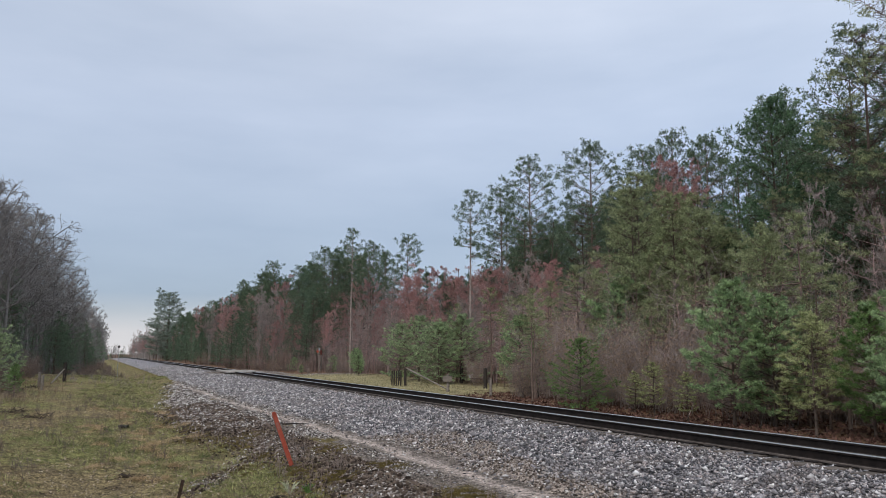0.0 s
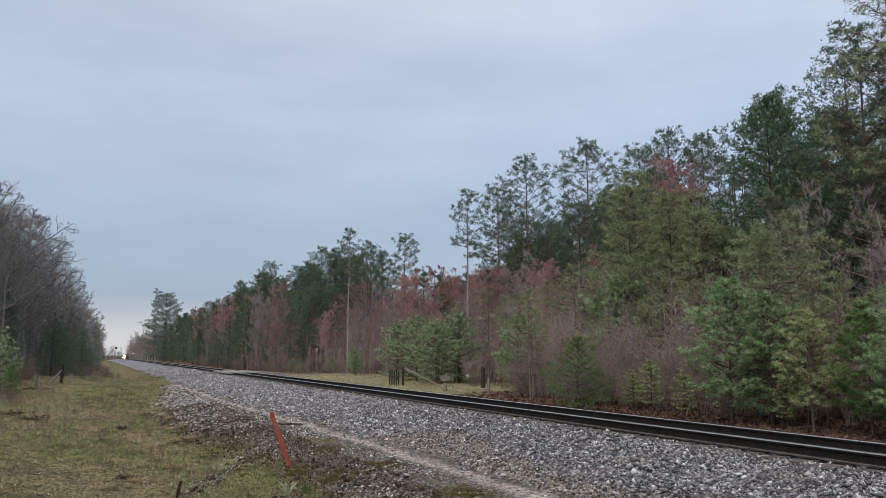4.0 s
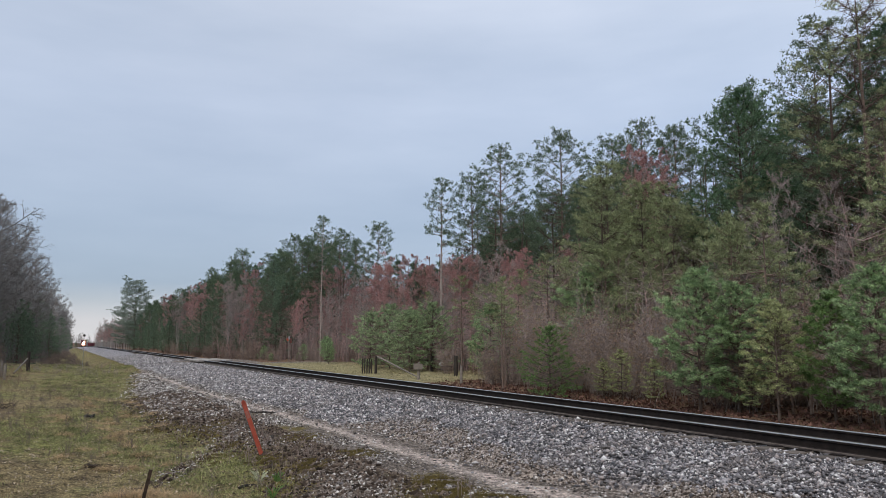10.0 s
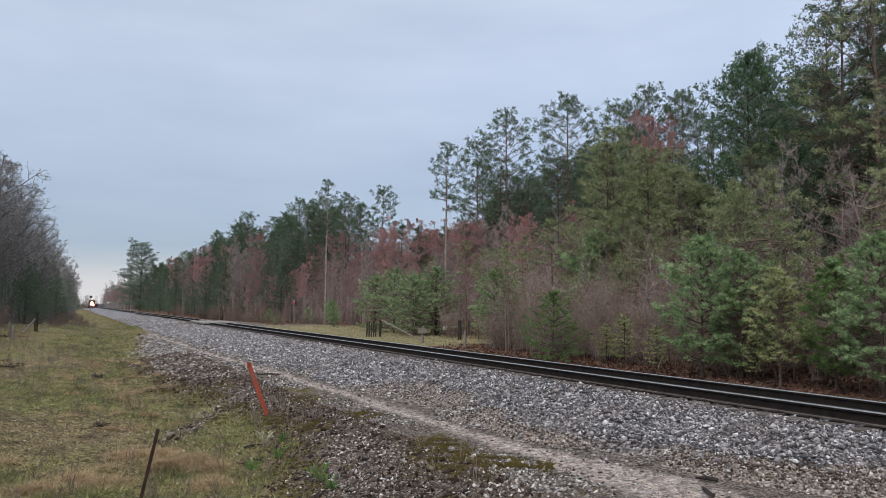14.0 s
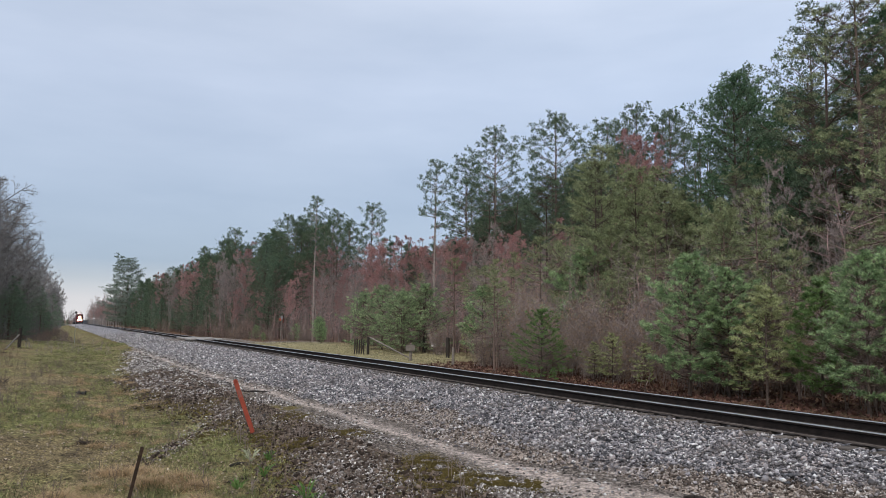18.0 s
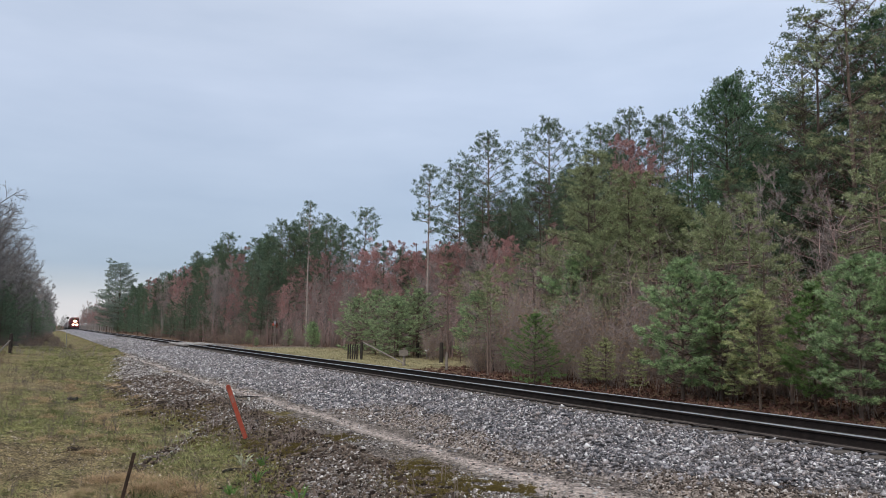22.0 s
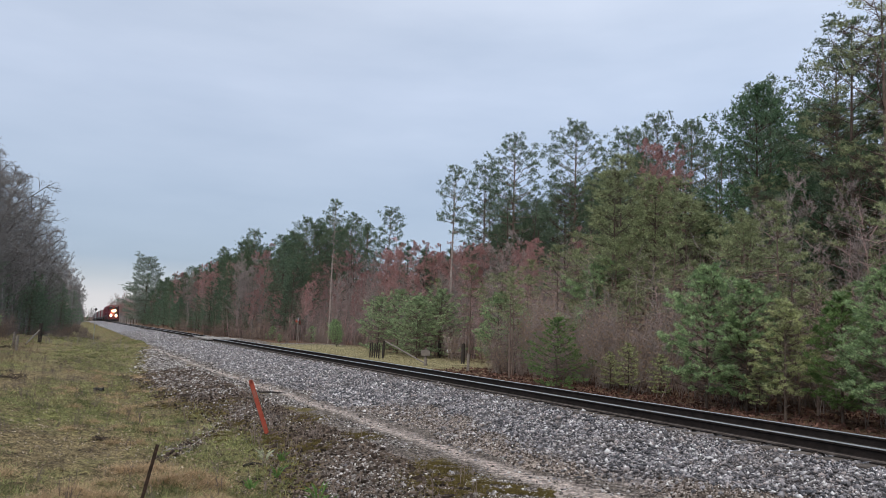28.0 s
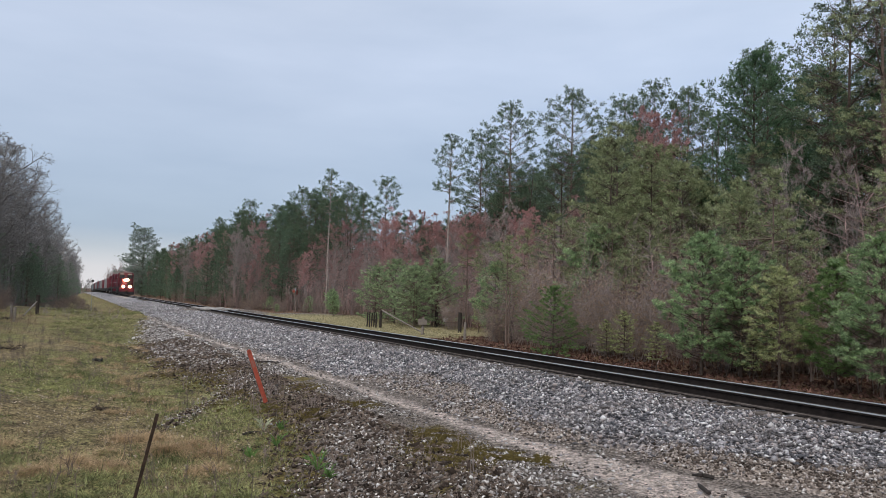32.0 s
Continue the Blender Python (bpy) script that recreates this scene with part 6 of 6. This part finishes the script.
def clods_and_moss():
    rng = np.random.default_rng(41)
    n = 54000
    y = 5.5 + 30 * rng.uniform(0, 1, n) ** 1.7
    x = rng.uniform(1.0, 5.0, n)
    k = (rill(x, y) < 0.26) | (x > np.interp(y, [q[0] for q in GRASS_EDGE], [q[1] for q in GRASS_EDGE]) + rng.normal(size=n) * 0.3)
    x, y = x[k], y[k]
    pebbles(rng, x, y, ground_z(x, y) + 0.003, (0.010 + 0.034 * rng.uniform(0, 1, len(x)) ** 3) * (1 + y / 60), "soil_clods", M_CLOD, "crumbled dark brown soil and ash")
    moss = Wood(43)
    for px, py, r in ((5.2, 10.4, 0.3), (4.8, 9.6, 0.36), (4.75, 8.9, 0.36), (5.1, 9.3, 0.3), (5.4, 8.75, 0.2), (5.65, 8.4, 0.18), (5.15, 13.7, 0.26), (4.9, 16.7, 0.4), (4.0, 21.5, 0.5), (3.2, 20.5, 0.5), (2.7, 23.0, 0.5), (4.2, 13.5, 0.25), (3.6, 17.8, 0.3), (2.9, 16.5, 0.35), (3.0, 26.0, 0.7), (2.6, 29.0, 0.7), (3.1, 34.0, 0.8), (3.7, 15.0, 0.3)):
        q = 2200
        a = rng.normal(size=(q, 2)) * r * [0.6, 1.0]
        x, y = px + a[:, 0], py + a[:, 1]
        k = np.sin(x * 14 + 2 * np.sin(y * 9)) + np.sin(y * 12 + 2 * np.sin(x * 8)) > -0.3
        x, y = x[k], y[k]
        moss.tufts(np.column_stack([x, y, ground_z(x, y) + 0.01]), 4, 0.022, 0.012, 1.0)
    ob_of("moss", moss.mesh("moss"), M_MOSS, kind="stuff", label="olive-brown moss cushions on the gravel slope")


M_CLOD = stone_mat("soil_clod", [(0.0, (0.018, 0.013, 0.010)), (0.5, (0.092, 0.068, 0.054)), (1.0, (0.22, 0.17, 0.135))], rough=0.95, spec=0.1)
M_MOSS = mat("dry_moss", (0.07, 0.052, 0.016), (0.19, 0.145, 0.045), 3.0, 0.95, vary=0.4, island=True)
clods_and_moss()

# ---- train ----
def arc_table():
    y = np.arange(-100, 1500, 1.0)
    x = TRACK + shift_x(y)
    z = shift_z(y)
    return y, x, z, np.concatenate([[0], np.cumsum(np.sqrt(np.diff(x) ** 2 + 1 + np.diff(z) ** 2))])


ARC = arc_table()


def on_track(s):
    """The pose on the track s metres of line beyond the camera, facing down the line towards the camera."""
    y, x, z, l = ARC
    l = l - np.interp(0, y, l)
    a, b = s - 6, s + 6
    pa, pb = [np.array([np.interp(q, l, x), np.interp(q, l, y), np.interp(q, l, z)]) for q in (a, b)]
    c, d = (pa + pb) / 2, pa - pb
    return Matrix.Translation(c) @ pose(0, 0, 0, 0, 0, math.degrees(math.atan2(d[0], -d[1])))


MOVERS = []


def wheelset(parent, at, n=3, gap=1.7):
    for k in range(n):
        yy = at + (k - (n - 1) / 2) * gap
        for sx in (-0.76, 0.76):
            w = part("wheel", rod((sx - 0.065, yy, 0.5), (sx + 0.065, yy, 0.5), 0.5, n=20), M_STEEL, parent)
            part("hub", rod((sx * 1.09 - 0.03, yy, 0.5), (sx * 1.09 + 0.03, yy, 0.5), 0.14, n=12), M_RUST, w)
    for sx in (-1.0, 1.0):
        part("truck_frame", block((0.16, n * gap, 0.32), (sx, at, 0.62), 0.04), M_BLACK, parent)


def locomotive(lit):
    """A wide-nosed diesel freight locomotive; its front faces -y, its origin is on the rails under its middle."""
    ob = thing("locomotive", "red diesel freight locomotive, headlights on" if lit else "red diesel freight locomotive, second unit", "locomotive")
    ob["group"] = "train"
    part("frame", block((2.9, 21.6, 0.35), (0, 0, 1.45), 0.04), M_BLACK, ob)
    part("fuel_tank", block((2.5, 5.5, 0.85), (0, 0, 0.8), 0.15), M_BLACK, ob)
    part("hood", block((1.9, 14.0, 2.55), (0, 3.2, 2.9), 0.12), M_RED, ob)
    part("radiator", block((2.9, 4.2, 1.0), (0, 7.9, 3.95), 0.12), M_RED, ob)
    part("exhaust_stack", block((0.7, 1.1, 0.35), (0, 1.6, 4.33), 0.04), M_BLACK, ob)
    for yy in (-1.0, 0.7, 2.4, 4.1):
        for sx in (-0.965, 0.965):
            part("hood_door", block((0.03, 1.5, 1.9), (sx, yy, 2.75), 0.01), M_RED, ob)
    cab = part("cab", block((3.0, 3.2, 2.95), (0, -5.6, 3.1), 0.14), M_RED, ob)
    for sx in (-0.78, 0.78):
        part("windshield", block((1.05, 0.04, 0.72), (sx, -7.21, 3.85), 0.02), M_GLASS, cab)
    for sx in (-1.505, 1.505):
        part("side_window", block((0.03, 1.5, 0.7), (sx, -5.5, 3.85), 0.02), M_GLASS, cab)
    part("cab_roof", block((2.8, 3.1, 0.16), (0, -5.6, 4.62), 0.06), M_RED, cab)
    nose = block((2.1, 2.3, 1.75), (0, -8.2, 2.5), 0.1)
    for v in nose.verts:
        if v.co.y < -8.5 and v.co.z > 2.6:
            v.co.y += 0.35
            v.co.x *= 0.86
    nose = part("nose", nose, M_RED, ob)
    part("nose_door", block((0.6, 0.04, 1.3), (0.5, -9.28, 2.35), 0.01), M_BLACK, nose)
    for sx in (-0.78, 0.78):
        part("number_board", block((0.7, 0.05, 0.22), (sx, -7.22, 4.42), 0.01), M_BOXGREY, cab)
    part("walkway", block((3.05, 21.4, 0.08), (0, 0, 1.66), 0.01), M_BLACK, ob)
    pilot = part("pilot", block((2.9, 0.25, 1.0), (0, -10.75, 1.05), 0.04), M_RED, ob)
    plow = block((2.9, 0.3, 0.6), (0, -10.95, 0.42), 0.03)
    for v in plow.verts:
        if v.co.z < 0.4:
            v.co.y -= 0.35 * (1 - abs(v.co.x) / 1.6)
    part("plow", plow, M_BLACK, pilot)
    for sx in (-1.2, 1.2):
        part("step", block((0.5, 0.5, 0.9), (sx, -10.3, 0.95), 0.03), M_BLACK, pilot)
    part("coupler", block((0.35, 0.8, 0.35), (0, -11.1, 0.85), 0.08), M_RUST, ob)
    for sx in (-1.4, 1.4):
        rail_bm = rod((sx, -10.6, 2.65), (sx, 10.6, 2.65), 0.02)
        part("handrail", rail_bm, M_GALV, ob)
        for k in range(9):
            part("stanchion", rod((sx, -10.5 + k * 2.6, 1.7), (sx, -10.5 + k * 2.6, 2.65), 0.018, n=6), M_BLACK, ob)
    part("front_rail", rod((-1.3, -10.7, 2.55), (1.3, -10.7, 2.55), 0.025), M_BLACK, ob)
    wheelset(ob, -6.6)
    wheelset(ob, 6.6)
    if lit:
        for sx in (-0.22, 0.22):
            part("headlight", rod((sx, -9.40, 3.18), (sx, -8.9, 3.18), 0.2, n=16), M_LAMP, nose, "lit headlight")
        for sx in (-0.66, 0.66):
            part("ditch_light", rod((sx, -10.98, 1.75), (sx, -10.8, 1.75), 0.2, n=16), M_LAMP, ob, "lit ditch light")
            part("light_bracket", block((0.3, 0.2, 0.35), (sx, -10.75, 1.62), 0.02), M_BLACK, ob)
    return ob


def flat_car():
    ob = thing("flat_car", "dark steel flat car carrying a shipping container", "railcar", group="train")
    part("deck", block((2.8, 18.6, 0.22), (0, 0, 1.08), 0.03), M_BLACK, ob)
    for sx in (-1.3, 1.3):
        part("side_sill", block((0.12, 17.0, 0.5), (sx, 0, 0.8), 0.03), M_BLACK, ob)
    for yy in (-7.2, 7.2):
        wheelset(ob, yy, 2, 1.75)
        part("coupler", block((0.3, 1.3, 0.3), (0, yy * 1.38, 0.85), 0.05), M_RUST, ob)
    for yy in (-6.3, 6.3):
        part("end_stop", block((2.3, 0.12, 0.25), (0, yy, 1.3), 0.02), M_BLACK, ob)
    return ob


def container(material, tag):
    ob = thing("container", "%s corrugated shipping container on a flat car" % tag, "container", group="train")
    part("shell", block((2.42, 12.1, 2.6), (0, 0, 1.45), 0.02), material, ob)
    for sx in (-1.225, 1.225):
        bm = bmesh.new()
        for k in range(30):
            block((0.04, 0.2, 2.4), (sx, -5.8 + k * 0.4, 1.45), bm=bm)
        part("corrugation", bm, material, ob)
        for yy in (-6.0, 6.0):
            part("corner_post", block((0.12, 0.16, 2.86), (sx * 0.98, yy, 1.45), 0.01), material, ob)
    for sx in (-0.6, 0.6):
        door = part("door", block((1.12, 0.05, 2.35), (sx, -6.07, 1.42), 0.01), material, ob)
        part("lock_bar", rod((sx, -6.13, 0.3), (sx, -6.13, 2.5), 0.025, n=6), M_GALV, door)
    return ob


def build_train():
    MOVERS.append((locomotive(True), 11.0, 0.0))
    MOVERS.append((locomotive(False), 34.0, 0.0))
    first = flat_car()
    boxes = {}
    order = ("red", "white", "red", "white", "grey", "red", "grey", "white", "red", "grey", "grey", "red", "grey", "grey")
    for k, c in enumerate(order):
        car = first if k == 0 else copy_thing(first, Matrix())
        MOVERS.append((car, 56.0 + k * 20.0, 0.0))
        if c not in boxes:
            box = boxes[c] = container({"red": M_BOXRED, "white": M_BOXWHITE, "grey": M_BOXGREY}[c], c)
        else:
            box = copy_thing(boxes[c], Matrix())
        MOVERS.append((box, 56.0 + k * 20.0, 1.18))


build_train()


def move_train():
    for ob, back, up in MOVERS:
        walk(ob, [(t, on_track(168.0 + 17.0 * (32 - t) + back) @ pose(0, 0, up)) for t in range(0, 33, 2)])


def ballast_stones():
    """Loose stones over the bed and its slope, nearest part of the line."""
    rng = np.random.default_rng(12)
    n = 185000
    y = 3 + 105 * rng.uniform(0, 1, n) ** 2.1
    x = rng.uniform(5.4, 10.06, n)
    k = x > bed_toe(y) + rng.normal(size=n) * 0.2
    x, y = x[k], y[k]
    # the lower, nearer part is silted up: fewer large stones, more small brown ones
    over = curve_at(DIRT_EDGE, y) + 0.16 * np.sin(y * 1.9) + 0.1 * np.sin(y * 4.7 + x * 3) - x
    silt = np.clip(over / 0.3 + 0.3, 0, 1) * np.where((x < 6.3) & (y > 9.5), 0.45, np.where(y > 9, 0.85, 1.0))
    tie_gap = np.abs((y / 0.52) % 1 - 0.5)
    open_tie = (x > 9.64) & (tie_gap > 0.27)
    big = (rng.uniform(0, 1, len(x)) > 0.9 * silt) & ~open_tie
    xb, yb = x[big], y[big]
    z = bed_z(xb, yb) + rng.uniform(-0.014, 0.042, len(xb)) * np.clip(1.25 - yb / 60, 0.3, 1) * np.clip((10.4 - xb) / 0.7, 0.3, 1)
    pebbles(rng, xb, yb, z, (0.010 + 0.021 * rng.uniform(0, 1, len(xb)) ** 1.4) * (1 + yb / 70) * (1 + 0.7 * (rng.uniform(0, 1, len(xb)) < 0.09)), "ballast_stones", M_STONE, "loose angular grey ballast stones")
    small = ~big & ~open_tie
    xs, ys = x[small], y[small]
    xs, ys = np.tile(xs, 3) + rng.normal(size=3 * len(xs)) * 0.12, np.tile(ys, 3) + rng.normal(size=3 * len(ys)) * 0.12
    pebbles(rng, xs, ys, bed_z(xs, ys) + 0.002, 0.006 + 0.026 * rng.uniform(0, 1, len(xs)) ** 2.4, "silted_gravel", M_SILT, "small brownish gravel silted into the ballast's foot")


ballast_stones()


def loose_stones():
    """The nearest larger stones, one by one."""
    rng = np.random.default_rng(72)
    tone = mat("loose_stone", (0.10, 0.095, 0.10), (0.42, 0.39, 0.395), 9.0, 0.9, 0.5, vary=0.75)
    shapes = []
    for k in range(8):
        bm = bmesh.new()
        bmesh.ops.create_icosphere(bm, subdivisions=1, radius=1.0)
        for v in bm.verts:
            v.co = v.co * rng.uniform(0.7, 1.25)
            v.co.x *= rng.uniform(1.0, 1.2)
            v.co.z *= 0.68
        me = bpy.data.meshes.new("stone")
        bm.to_mesh(me)
        bm.free()
        me.materials.append(tone)
        shapes.append(me)
    bed, land = bpy.data.objects["ballast_bed"], bpy.data.objects["ground"]
    for k in range(290):
        y = rng.uniform(5.0, 12.5)
        x = rng.uniform(float(curve_at(DIRT_EDGE, y)) - 0.5, 9.6)
        ob = ob_of("stone", shapes[k % 8], None, bed)
        r = 0.022 + 0.024 * rng.uniform() ** 1.5
        ob.matrix_local = pose(x, y, float(bed_z(x, y)) + 0.022, rng.uniform(-20, 20), rng.uniform(-20, 20), rng.uniform(0, 360)) @ Matrix.Scale(r, 4)
    for k in range(150):
        y = rng.uniform(5.5, 12.0)
        x = rng.uniform(float(curve_at(GRASS_EDGE, y)) + 0.5, 6.4)
        ob = ob_of("stone", shapes[k % 8], None, land)
        r = 0.014 + 0.022 * rng.uniform() ** 2
        ob.matrix_local = pose(x, y, float(ground_z(x, y)) + 0.005, rng.uniform(-20, 20), rng.uniform(-20, 20), rng.uniform(0, 360)) @ Matrix.Scale(r, 4)


loose_stones()


def motions():
    move_train()


motions()
